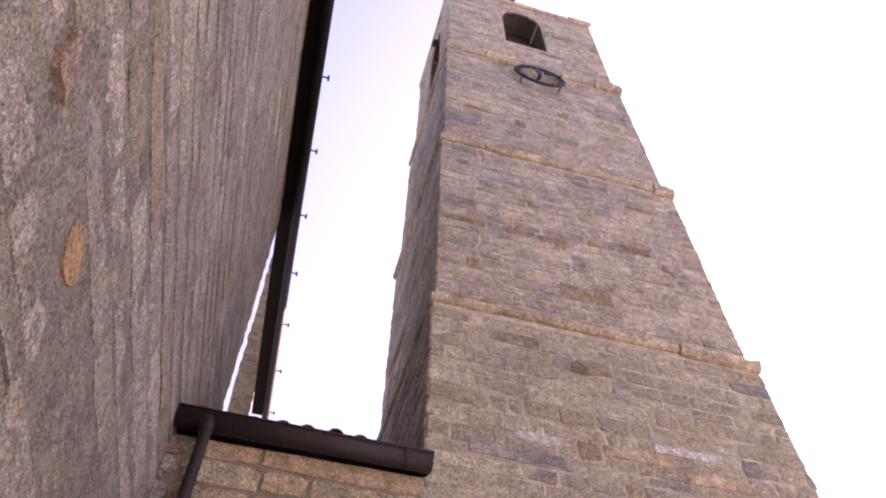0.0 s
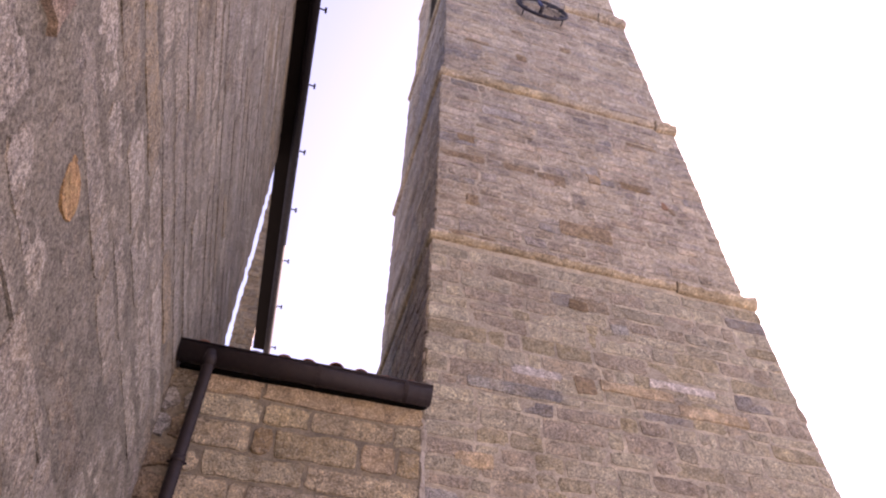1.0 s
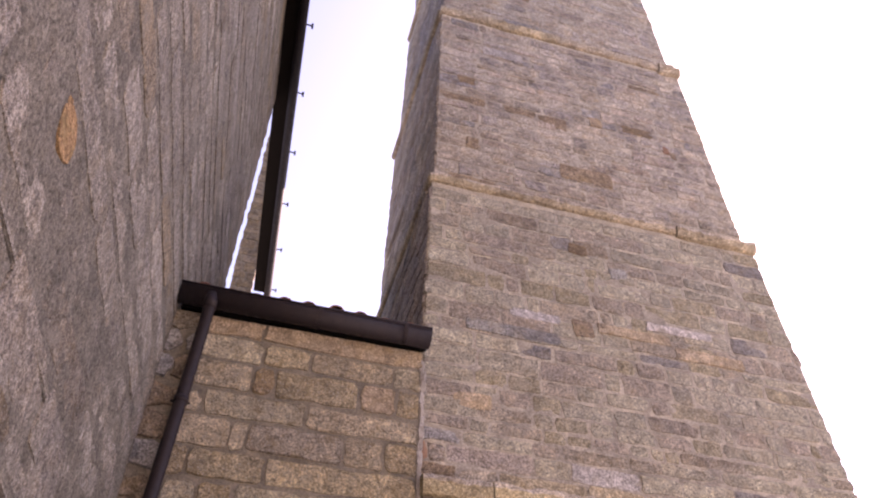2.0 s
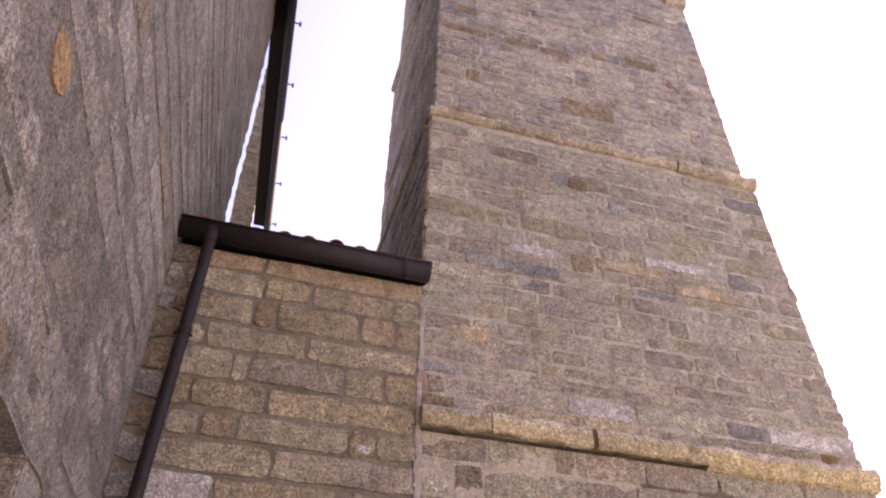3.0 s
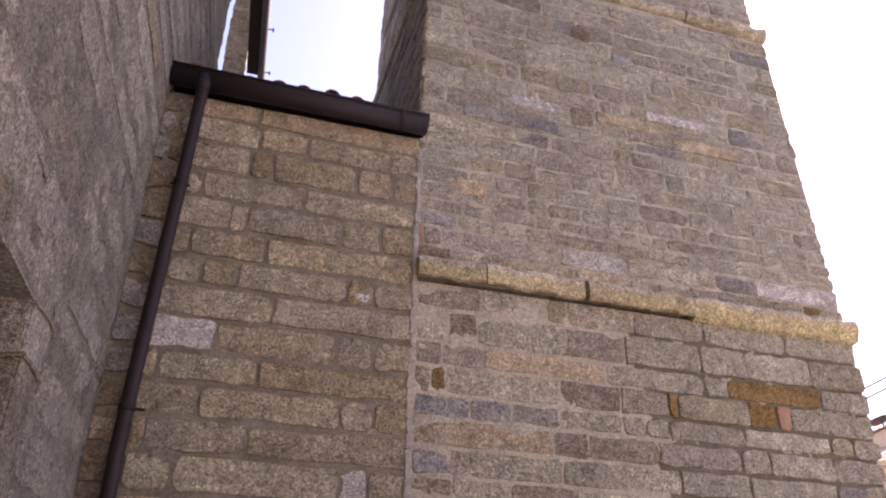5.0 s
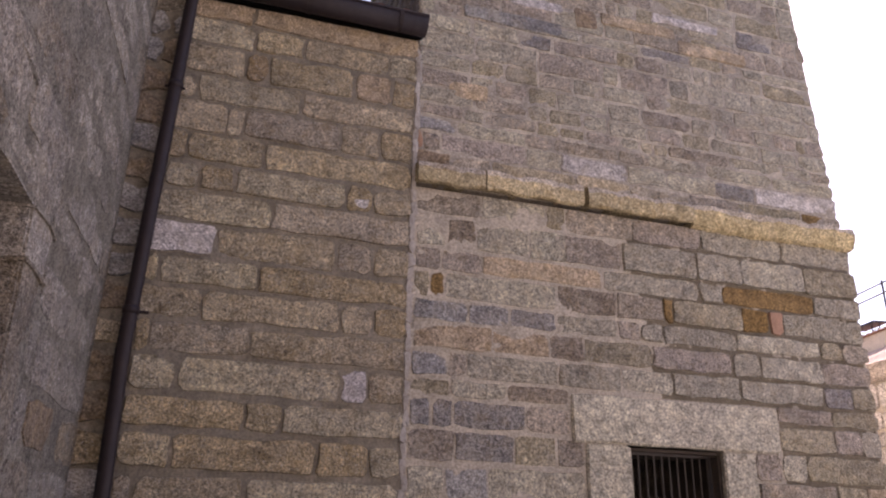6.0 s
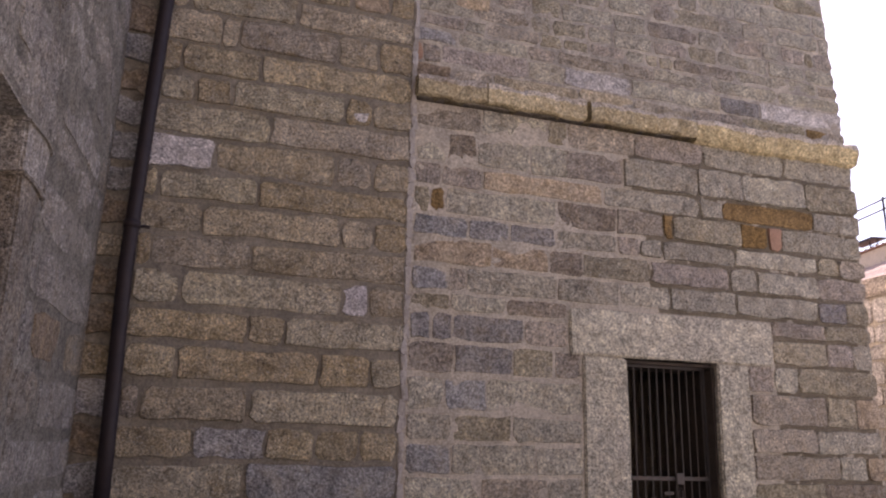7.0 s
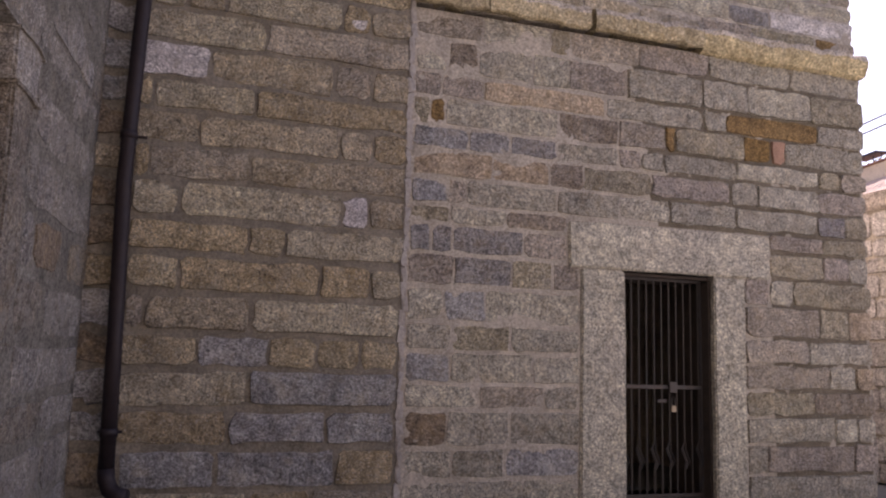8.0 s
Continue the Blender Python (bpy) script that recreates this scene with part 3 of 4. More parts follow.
smooth(part("pipe", tube([(PX + 0.03, PY - 0.1, 6.12), (PX + 0.03, PY - 0.09, 5.92), (PX + 0.02, PY - 0.01, 5.7), (PX + 0.01, PY, 5.2), (PX - 0.03, PY, 3.6), (PX - 0.05, PY, 2.6), (PX - 0.02, PY, 1.4), (PX, PY, 0.42)], 0.056, 16), M_GUTTER, downpipe))
smooth(part("elbow", tube([(PX, PY, 0.45), (PX + 0.005, PY - 0.01, 0.38), (PX + 0.035, PY - 0.03, 0.31), (PX + 0.09, PY - 0.06, 0.27), (PX + 0.15, PY - 0.09, 0.26)], 0.06, 16), M_GUTTER, downpipe))
for z, lean in ((0.71, -0.005), (2.94, -0.043), (4.97, 0.005)):
    smooth(part("collar", tube([(PX + lean, PY, z - 0.03), (PX + lean, PY, z + 0.03)], 0.064, 16), M_GUTTER, downpipe))
    part("bracket", tube([(PX - 0.085, PY + 0.03, z), (PX + 0.085, PY + 0.03, z)], 0.012, 6), M_GUTTER, downpipe)
smooth(part("outlet", tube([(PX + 0.03, PY - 0.1, 6.1), (PX + 0.03, PY - 0.09, 5.93)], 0.066, 16), M_GUTTER, downpipe))

# ---- nave ----
PORTAL = (-4.6, -2.16, 0.0, 2.9)
nave_wall = tagged(part("wall_nave", pierced(nave_face, -14.0, NAVE_END - 0.09, 0.0, NAVE_TOP, *PORTAL, 0.0, 0.9), M_JOINT_NAVE), "high rough granite nave wall with smeared lime mortar", "wall", kind="structure")
end_wall = tagged(part("wall_nave_end", slab(lambda u, v, d: (u, NAVE_END - d, v), -9.0, NAVE_X + LEAN * NAVE_END - 0.9, 0.0, NAVE_TOP, 0.0, 0.8), M_JOINT_NAVE), "end wall of the nave", "wall", kind="structure")
tagged(part("portal_door", slab(nave_face, -4.6, -2.16, 0.0, 2.9, 0.62, 0.7), M_WOOD), "dark timber door deep in the nave portal", "door")
nave_roof = thing("nave_roof", "nave roof with timber eave", "roof", kind="structure")
# Unseen ridge set high to block western sky from the tower's side.
c = []
for u in (-14.0, NAVE_END + 0.05):
    x = NAVE_X + LEAN * u
    c += [(x + 0.24, u, 13.86), (x - 6.5, u, 19.0), (x - 6.5, u, 19.15), (x + 0.24, u, 14.0)]
part("roof_deck", (c, [(0, 1, 2, 3), (7, 6, 5, 4), (0, 4, 5, 1), (1, 5, 6, 2), (2, 6, 7, 3), (3, 7, 4, 0)]), M_WOOD, nave_roof)
GZ = 13.62
fascia = slab(lambda u, v, d: (NAVE_X + LEAN * u + 0.27 - d, u, v), -14.0, 9.05, 13.62, 13.84, 0.0, 0.04)
part("fascia", fascia, M_WOOD, nave_roof)
soffit = slab(lambda u, v, d: (NAVE_X + LEAN * u + 0.268 - d, u, v), -14.0, 9.04, 13.70, 13.84, 0.0, 0.3)
part("soffit_board", soffit, M_WOOD, nave_roof)
high_gutter = thing("roof_gutter", "long dark metal eave gutter with small hooks", "gutter", group="gutters")


def eave(u, off, z):
    return (NAVE_X + LEAN * u + off, u, z)


smooth(part("trough", trough(eave(-14, 0.325, GZ), eave(9.0, 0.325, GZ), (1, 0, 0), 0.085, deep=0.15), M_GUTTER_HIGH, high_gutter))
for k in range(13):
    u = -9.2 + 1.5 * k
    part("hook", tube([eave(u, 0.26, GZ + 0.03), eave(u, 0.41, GZ + 0.03), eave(u, 0.51, GZ + 0.02)], 0.016, 6), M_GUTTER, high_gutter)
    part("hook_tip", tube([eave(u - 0.05, 0.51, GZ + 0.02), eave(u + 0.05, 0.51, GZ + 0.02)], 0.02, 6), M_GUTTER, high_gutter)
# Added wall, hidden from view, to keep sun off the lean-to roof.
tagged(part("wall_rear", slab(link_face, -2.3, 0.05, 0.0, 9.0, 3.78, 4.2), M_JOINT_LINK), "unseen wall added to shade the lean-to roof", "wall", kind="structure")
pier = thing("stone_pier", "narrow brownish stone pier behind the nave", "pier")
bm = bmesh.new()
box(bm, -2.71, -2.20, 9.05, 9.7, 0, 21.0)
part("core", bm, M_JOINT_LINK, pier)
for a, b, v0, v1 in coursed(random.Random(3), lambda v: -2.73, lambda v: -2.18, 8.5, 21.0, (0.22, 0.34), (0.25, 0.5), 0.03):
    part("stone", stone(rng, a, b, v0, v1, lambda u, v, d: (u, 9.05 + d, v)), M_PIER, pier)

# Added block hidden by the tower; keeps sun off the nave's far end.
bm = bmesh.new()
box(bm, 1.4, 4.5, 3.9, 8.0, 0, 18.5)
tagged(part("wall_tower_sunblock", bm, M_JOINT_TOWER), "unseen block added to shade the far nave wall", "wall", kind="structure")

# ---- garden wall and house beyond the tower ----
def parapet_face(u, v, d):
    return (6.12 + d, 1.2 - u, v)


def house_face(u, v, d):
    return (18.62 - 0.19 * u + 0.98 * d, 14.0 - 0.98 * u - 0.19 * d, v)


parapet = tagged(part("wall_garden", slab(parapet_face, -2.6, 1.3, 0.0, 3.24, 0.012, 0.45), M_JOINT_TOWER), "rough granite garden wall with flat coping stones", "wall", kind="structure")
for k in range(5):
    u = -2.6 + 0.78 * k
    bm = bmesh.new()
    box(bm, 0, 1, 0, 1, 0, 1)
    for v in bm.verts:
        v.co = Vector(parapet_face(u + 0.77 * v.co.x, 3.24 + 0.22 * v.co.z, -0.07 + 0.6 * v.co.y))
    bmesh.ops.bevel(bm, geom=list(bm.edges), offset=0.025, segments=2, affect="EDGES")
    bmesh.ops.recalc_face_normals(bm, faces=bm.faces)
    part("coping_stone", bm, M_FRAME, parapet)

house = thing("house", "cream rendered house with pale lean-to tiles", "house")
part("wall", slab(house_face, -2.0, 9.0, 0.0, 7.72, 0.0, 7.0), M_PLASTER, house)
part("annex_wall", slab(house_face, -2.0, 11.0, 0.0, 5.72, -2.3, -0.01), M_PLASTER, house)
c = []
for u in (-2.1, 11.1):
    c += [house_face(u, 5.75, -2.5), house_face(u, 7.09, -0.01), house_face(u, 7.17, -0.01), house_face(u, 5.85, -2.5)]
lean_to = part("roof", (c, [(0, 1, 2, 3), (7, 6, 5, 4), (0, 4, 5, 1), (1, 5, 6, 2), (2, 6, 7, 3), (3, 7, 4, 0)]), M_ROOFPALE, house)


def half_tile(u, v0, v1, d0, d1, r, face):
    verts, faces = [], []
    for v, d in ((v0, d0), (v1, d1)):
        verts += [face(u + r * math.cos(q), v + r * math.sin(q), d) for q in (math.pi * k / 6 for k in range(7))]
    return verts, [(k, k + 1, 7 + k + 1, 7 + k) for k in range(6)]


for k in range(45):
    u = -1.8 + 0.28 * k
    part("roof_tile", half_tile(u, 5.83, 7.16, -2.55, -0.02, 0.08, house_face), M_ROOFPALE, lean_to)
    if k < 38:
        part("eave_tile", half_tile(u, 7.725, 7.84, -0.14, 0.6, 0.06, house_face), M_ROOFPALE, house)
part("terrace", slab(house_face, -2.0, 9.0, 7.725, 7.765, -0.08, 6.5), M_TILE, house)
rail = thing("terrace_rail", "thin dark metal rail on the house terrace", "railing")
for z in (8.90, 9.22):
    part("rail", tube([house_face(-1.8, z, 0.1), house_face(8.8, z, 0.1)], 0.028, 6), M_CLOCK, rail)
for u in (-1.7, 0.35, 2.35, 4.4, 6.4, 8.5):
    part("post", tube([house_face(u, 7.78, 0.1), house_face(u, 9.3, 0.1)], 0.035, 6), M_CLOCK, rail)
vent = thing("chimney_cover", "dark flat chimney cover on thin legs", "chimney")
part("plate", slab(house_face, 0.6, 1.75, 8.10, 8.16, 0.0, 0.5), M_CLOCK, vent)
for u in (0.7, 1.3, 1.68):
    part("leg", tube([house_face(u, 7.78, 0.25), house_face(u, 8.11, 0.25)], 0.02, 6), M_CLOCK, vent)
part("brace", tube([house_face(1.3, 7.95, 0.25), house_face(1.68, 7.95, 0.25)], 0.015, 6), M_CLOCK, vent)

# ---- unseen blocks added behind the walk: one shades, one bounces sunlight ----
for name, x0, x1, y0, y1, z1, m in (("wall_lane", -3.2, 1.6, -16.0, -9.5, 14.0, M_JOINT_LINK), ("wall_lane_low", 5.0, 30.0, -22.0, -13.0, 8.0, M_LANE)):
    bm = bmesh.new()
    box(bm, x0, x1, y0, y1, 0, z1)
    tagged(part(name, bm, m), "unseen plain block added to shape the light", "wall", kind="structure")


# ---- dressed stones round the doorway ----
rng = random.Random(11)
DRESSED = dict(joint=0.012, proud=0.03, sink=0.03, curve=0.02, rough=0.006)
for a, b, v0, v1, deep in ((1.523, 3.72, 2.165, 2.60, 0.05), (1.645, 2.105, 0.0, 2.16, 0.05), (3.055, 3.41, 0.0, 2.16, 0.05)):
    name = "lintel" if v0 > 1 else "jamb"
    bm = bmesh.new()
    box(bm, a + 0.004, b - 0.004, -0.03, deep, v0 + 0.004, v1 - 0.004, 0.014)
    bmesh.ops.subdivide_edges(bm, edges=[e for e in bm.edges if e.calc_length() > 0.25], cuts=5, use_grid_fill=True)
    for v in bm.verts:
        v.co += Vector((noise.noise(v.co * 4.0), noise.noise(v.co * 4.0 + Vector((9, 0, 0))), noise.noise(v.co * 4.0 + Vector((0, 9, 0))))) * 0.012
    part(name, bm, M_FRAME, low_wall, "smooth pinkish granite door surround")

# Door reveals: the shade beside the gate is put into their colour.
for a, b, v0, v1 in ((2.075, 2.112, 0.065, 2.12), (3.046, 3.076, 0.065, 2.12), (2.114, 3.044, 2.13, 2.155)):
    part("reveal", slab(link_face, a, b, v0, v1, 0.055, 0.69), M_RECESS_SHADE, low_wall, "door reveal with shade in its dark colour")

# ---- stones of the wall between nave and tower: bed, top, upright joints ----
LINK_UPPER = [
    (5.79, 6.01, (-2.68, -2.2, -1.61, -0.01)),
    (5.53, 5.78, (-2.64, -2.34, -2.17, -1.58, -1.12, -0.3, -0.02)),
    (5.21, 5.51, (-2.60, -2.35, -2.17, -1.63, -1.42, -0.62, -0.26, -0.02)),
    (4.93, 5.19, (-2.60, -2.21, -2.02, -1.1, -0.02)),
    (4.62, 4.92, (-2.60, -2.19, -1.73, -1.58, -0.72, -0.35, -0.02)),
    (4.34, 4.61, (-2.60, -2.2, -2.03, -1.38, -0.02)),
    (4.07, 4.32, (-2.60, -2.17, -1.89, -1.6, -0.62, -0.38, -0.02)),
    (3.78, 4.05, (-2.60, -2.19, -1.26, -0.02)),
    (3.48, 3.76, (-2.60, -2.24, -1.69, -0.68, -0.35, -0.02)),
    (3.22, 3.46, (-2.60, -2.22, -2.1, -1.31, -0.02)),
]
LINK_LOWER = [
    (2.94, 3.2, (-2.60, -2.22, -1.73, -0.6, -0.32, -0.02)),
    (2.66, 2.92, (-2.60, -2.21, -2.1, -1.32, -0.02)),
    (2.36, 2.64, (-2.60, -2.19, -1.85, -0.56, -0.33, -0.02)),
    (2.08, 2.33, (-2.60, -2.21, -1.3, -1.01, -0.02)),
    (1.78, 2.05, (-2.60, -2.2, -1.81, -0.71, -0.29, -0.03)),
    (1.47, 1.75, (-2.60, -2.2, -2.04, -1.24, -0.04)),
    (1.2, 1.44, (-2.60, -2.2, -1.63, -1.09, -0.71, -0.36, -0.04)),
    (0.89, 1.17, (-2.60, -2.18, -1.23, -0.04)),
    (0.6, 0.86, (-2.60, -2.17, -1.38, -0.61, -0.04)),
    (0.27, 0.57, (-2.60, -2.14, -1.44, -0.51, -0.04)),
    (0.0, 0.25, (-2.60, -2.0, -1.2, -0.7, -0.04)),
]


def lay(courses, face, parent, material, special=(), deeper=0.0, **how):
    """Lays explicit courses; special: (along, up, material) picks out single blocks."""
    for v0, v1, cuts in courses:
        for a, b in zip(cuts, cuts[1:]):
            m = material
            for su, sv, sm in special:
                if a < su < b and v0 < sv < v1:
                    m = sm
            worn = dict(how)
            if b < -2.1:
                m = rng.choice((M_BLUE, M_PIER, M_BLUE, M_LINK)) if m is M_LINK else m
                worn.update(joint=0.03, proud=0.015, rough=0.035, curve=0.05)
            if deeper and a > deeper - 0.9 * v0 / 4:
                worn.update(joint=0.003, proud=0.023, rough=0.013, curve=0.024)
            part("stone", stone(rng, a, b, v0, v1, face, **worn), m, parent)


# Low M_BLUE blocks carry bluish shade along with the stone's own tone.
LOOK_LINK = [(-1.4, 1.3, M_BLUE), (-2.4, 3.0, M_PIER), (-2.4, 2.2, M_PIER), (-2.4, 1.3, M_PIER), (-2.4, 4.7, M_PIER), (-2.4, 0.4, M_PIER), (-1.95, 3.6, M_WHITE), (-0.5, 2.5, M_WHITE), (-1.0, 0.7, M_BLUE), (-0.3, 0.7, M_BLUE), (-1.8, 0.4, M_BLUE), (-0.9, 0.4, M_BLUE), (-0.5, 1.0, M_BLUE),
             (-1.75, 4.45, M_LINK), (-0.45, 5.35, M_ODDTAN), (-0.9, 5.85, M_ODDTAN), (-1.9, 5.85, M_ODDTAN)]
lay(LINK_UPPER + LINK_LOWER, link_face, link, M_LINK, LOOK_LINK, joint=0.017, proud=0.018, sink=0.03, curve=0.03, rough=0.015)
part("niche_stone", stone(rng, -0.56, -0.42, 4.10, 4.26, link_face, 0.0, 0.022), M_WHITE, link)

# ---- stones of the tower's lower front ----
TOWER_UPPER = [
    (4.16, 4.412, (0.03, 0.65, 1.33, 1.54, 2.27, 3.06, 4.04, 4.96)),
    (3.84, 4.14, (0.03, 0.33, 0.62, 1.15, 1.53, 2.13, 2.98, 3.51, 4.29, 4.96)),
    (3.61, 3.82, (0.03, 0.28, 0.67, 1.91, 2.98, 3.25, 4.37, 4.96)),
    (3.35, 3.6, (0.03, 0.18, 0.32, 1.42, 2.04, 2.55, 2.66, 3.45, 3.78, 3.95, 4.96)),
    (3.14, 3.33, (0.03, 0.54, 0.94, 1.41, 2.04, 2.29, 2.53, 3.36, 4.36, 4.64, 4.96)),
    (2.89, 3.12, (0.03, 0.77, 1.33, 1.68, 2.4, 3.28, 3.6, 4.35, 4.96)),
    (2.65, 2.87, (0.03, 0.36, 0.53, 1.41, 2.06, 2.59, 3.34, 4.33, 4.68, 4.96)),
]
TOWER_LEFT = [
    (2.48, 2.63, (0.03, 0.39, 0.91, 1.51)),
    (2.22, 2.46, (0.03, 0.22, 0.41, 1.09, 1.51)),
    (1.94, 2.2, (0.03, 0.43, 0.98, 1.37, 1.64)),
    (1.63, 1.91, (0.03, 0.35, 0.74, 1.64)),
    (1.38, 1.6, (0.03, 0.43, 0.97, 1.64)),
    (1.11, 1.36, (0.03, 0.42, 0.68, 1.19, 1.64)),
    (0.9, 1.09, (0.03, 0.69, 1.3, 1.64)),
    (0.58, 0.87, (0.03, 0.41, 0.97, 1.64)),
    (0.32, 0.56, (0.03, 0.46, 0.94, 1.64)),
    (0.0, 0.3, (0.03, 0.6, 1.1, 1.64)),
]
TOWER_RIGHT = [
    (2.46, 2.63, (3.73, 4.37, 4.96)),
    (2.19, 2.44, (3.73, 4.38, 4.7, 4.96)),
    (1.92, 2.17, (3.42, 3.72, 4.0, 4.96)),
    (1.6, 1.9, (3.42, 4.32, 4.68, 4.96)),
    (1.35, 1.58, (3.42, 4.16, 4.96)),
    (1.1, 1.33, (3.42, 4.41, 4.73, 4.96)),
    (0.85, 1.08, (3.42, 4.21, 4.96)),
    (0.59, 0.83, (3.42, 4.45, 4.73, 4.96)),
    (0.31, 0.57, (3.42, 3.63, 4.68, 4.96)),
    (0.0, 0.29, (3.42, 4.45, 4.96)),
]
LOOK_TOWER = [(0.1, 0.7, M_BROWNISH), (3.5, 3.7, M_RUST), (4.0, 3.7, M_RUST), (3.6, 3.5, M_RUST), (0.25, 3.5, M_RUST), (2.6, 3.5, M_RUST), (3.85, 3.5, M_BRICK), (0.4, 3.0, M_ODDTAN),
              (1.0, 3.0, M_ODDTAN), (1.2, 3.7, M_ODDTAN), (4.8, 1.7, M_ODDTAN), (4.85, 1.2, M_ODDTAN), (0.3, 3.2, M_BLUE), (0.7, 3.2, M_BLUE), (0.25, 2.75, M_BLUE),
              (0.2, 2.3, M_BLUE), (0.2, 1.2, M_BLUE), (0.6, 1.75, M_BLUE), (1.1, 0.4, M_BLUE)]
lay(TOWER_UPPER + TOWER_LEFT + TOWER_RIGHT, link_face, low_wall, M_TOWER, LOOK_TOWER, deeper=2.75, joint=0.007, proud=0.009, sink=0.03, curve=0.024, rough=0.011)


# ---- mortar smeared over the joints and the stones' edges ----
def mortar_sheet(face, u0, u1, v0, v1, cell, mean, coarse, fine, parent, material, skip=lambda u, v: False, sunk=lambda u, v: 0.0, seed=0.0, span=1.0):
    """A thin uneven coat: it drowns low edges and leaves the stones' faces bare where they stand proud."""
    across, up = int((u1 - u0) * span / cell), int((v1 - v0) / cell)
    verts, faces = [], []
    for j in range(up + 1):
        for i in range(across + 1):
            u, v = u0 + (u1 - u0) * i / across, v0 + (v1 - v0) * j / up
            d = mean + sunk(u, v) + coarse * noise.noise(Vector((u * span * 3.4, v * 4.6, seed))) + fine * noise.noise(Vector((u * span * 15, v * 17, seed + 7.0)))
            verts.append(face(u, v, d))
    for j in range(up):
        for i in range(across):
            if not skip(u0 + (u1 - u0) * (i + 0.5) / across, v0 + (v1 - v0) * (j + 0.5) / up):
                k = j * (across + 1) + i
                faces.append((k, k + 1, k + across + 2, k + across + 1))
    return smooth(part("mortar_coat", (verts, faces), material, parent))


mortar_sheet(link_face, -2.2, -0.06, 0.0, 6.0, 0.024, -0.001, 0.013, 0.008, link, M_JOINT_LINK, seed=3.0)
mortar_sheet(link_face, 0.02, 4.90, 0.0, 4.385, 0.03, -0.0035, 0.009, 0.005, low_wall, M_JOINT_TOWER,
             skip=lambda u, v: 1.52 < u < 3.73 and v < 2.61, sunk=lambda u, v: 0.03 * min(1.0, max(0.0, (u - 2.35 + 0.9 * v / 4) / 0.6)) + 0.003 * min(1.0, max(0.0, (3.2 - v) / 0.6)), seed=11.0)
# Darker coat on the right: joint dirt plus painted recess shade.
mortar_sheet(link_face, 1.9, 4.91, 0.0, 4.34, 0.04, -0.002, 0.004, 0.003, low_wall, M_JOINT_OPEN,
             skip=lambda u, v: 1.52 < u < 3.73 and v < 2.61, sunk=lambda u, v: 0.02 - 0.02 * min(1.0, max(0.0, (u - 2.55 + 0.9 * v / 4) / 0.6)), seed=13.0)

# ---- storeys above ----
def holds(opening, rise, u0, u1, v0, v1):
    """What is left of a block beside an opening."""
    a0, a1, b0, b1 = opening
    if v1 <= b0 or v0 >= b1 or u1 <= a0 or u0 >= a1:
        return [(u0, u1)]
    v, half, mid = (v0 + v1) / 2, (a1 - a0) / 2, (a0 + a1) / 2
    over = v - (b1 - rise)
    if over > 0:
        half *= math.sqrt(max(0.0, 1 - (over / rise) ** 2))
    return [(a, b) for a, b in ((u0, min(u1, mid - half)), (max(u0, mid + half), u1)) if b - a > 0.06]


BAND = [
    (4.665, 4.81, (0.0, 0.35, 0.78, 1.68, 2.3, 3.0, 3.6, 4.42, 4.72, 4.94)),
    (4.825, 5.03, (0.0, 0.07, 0.25, 1.15, 1.53, 2.28, 2.75, 3.35, 3.85, 4.94)),
    (5.045, 5.20, (0.0, 0.4, 1.15, 1.45, 2.2, 2.55, 3.25, 4.1, 4.93)),
]
LOOK_BAND = [(u, 4.7, M_CORNICE_HIGH) for u in (0.5, 1.2, 2.0, 2.6)] + [(0.2, 4.7, M_BROWNISH), (0.03, 4.9, M_BRICK), (1.9, 4.9, M_WHITE), (4.4, 4.9, M_WHITE), (0.7, 4.9, M_FRAME), (4.6, 4.7, M_RUST), (0.2, 5.1, M_BLUE)]
lay(BAND, tower_front(STOREYS[1]), walls[1], M_TOWER, LOOK_BAND, joint=0.004, proud=0.008, sink=0.03, curve=0.022, rough=0.012)

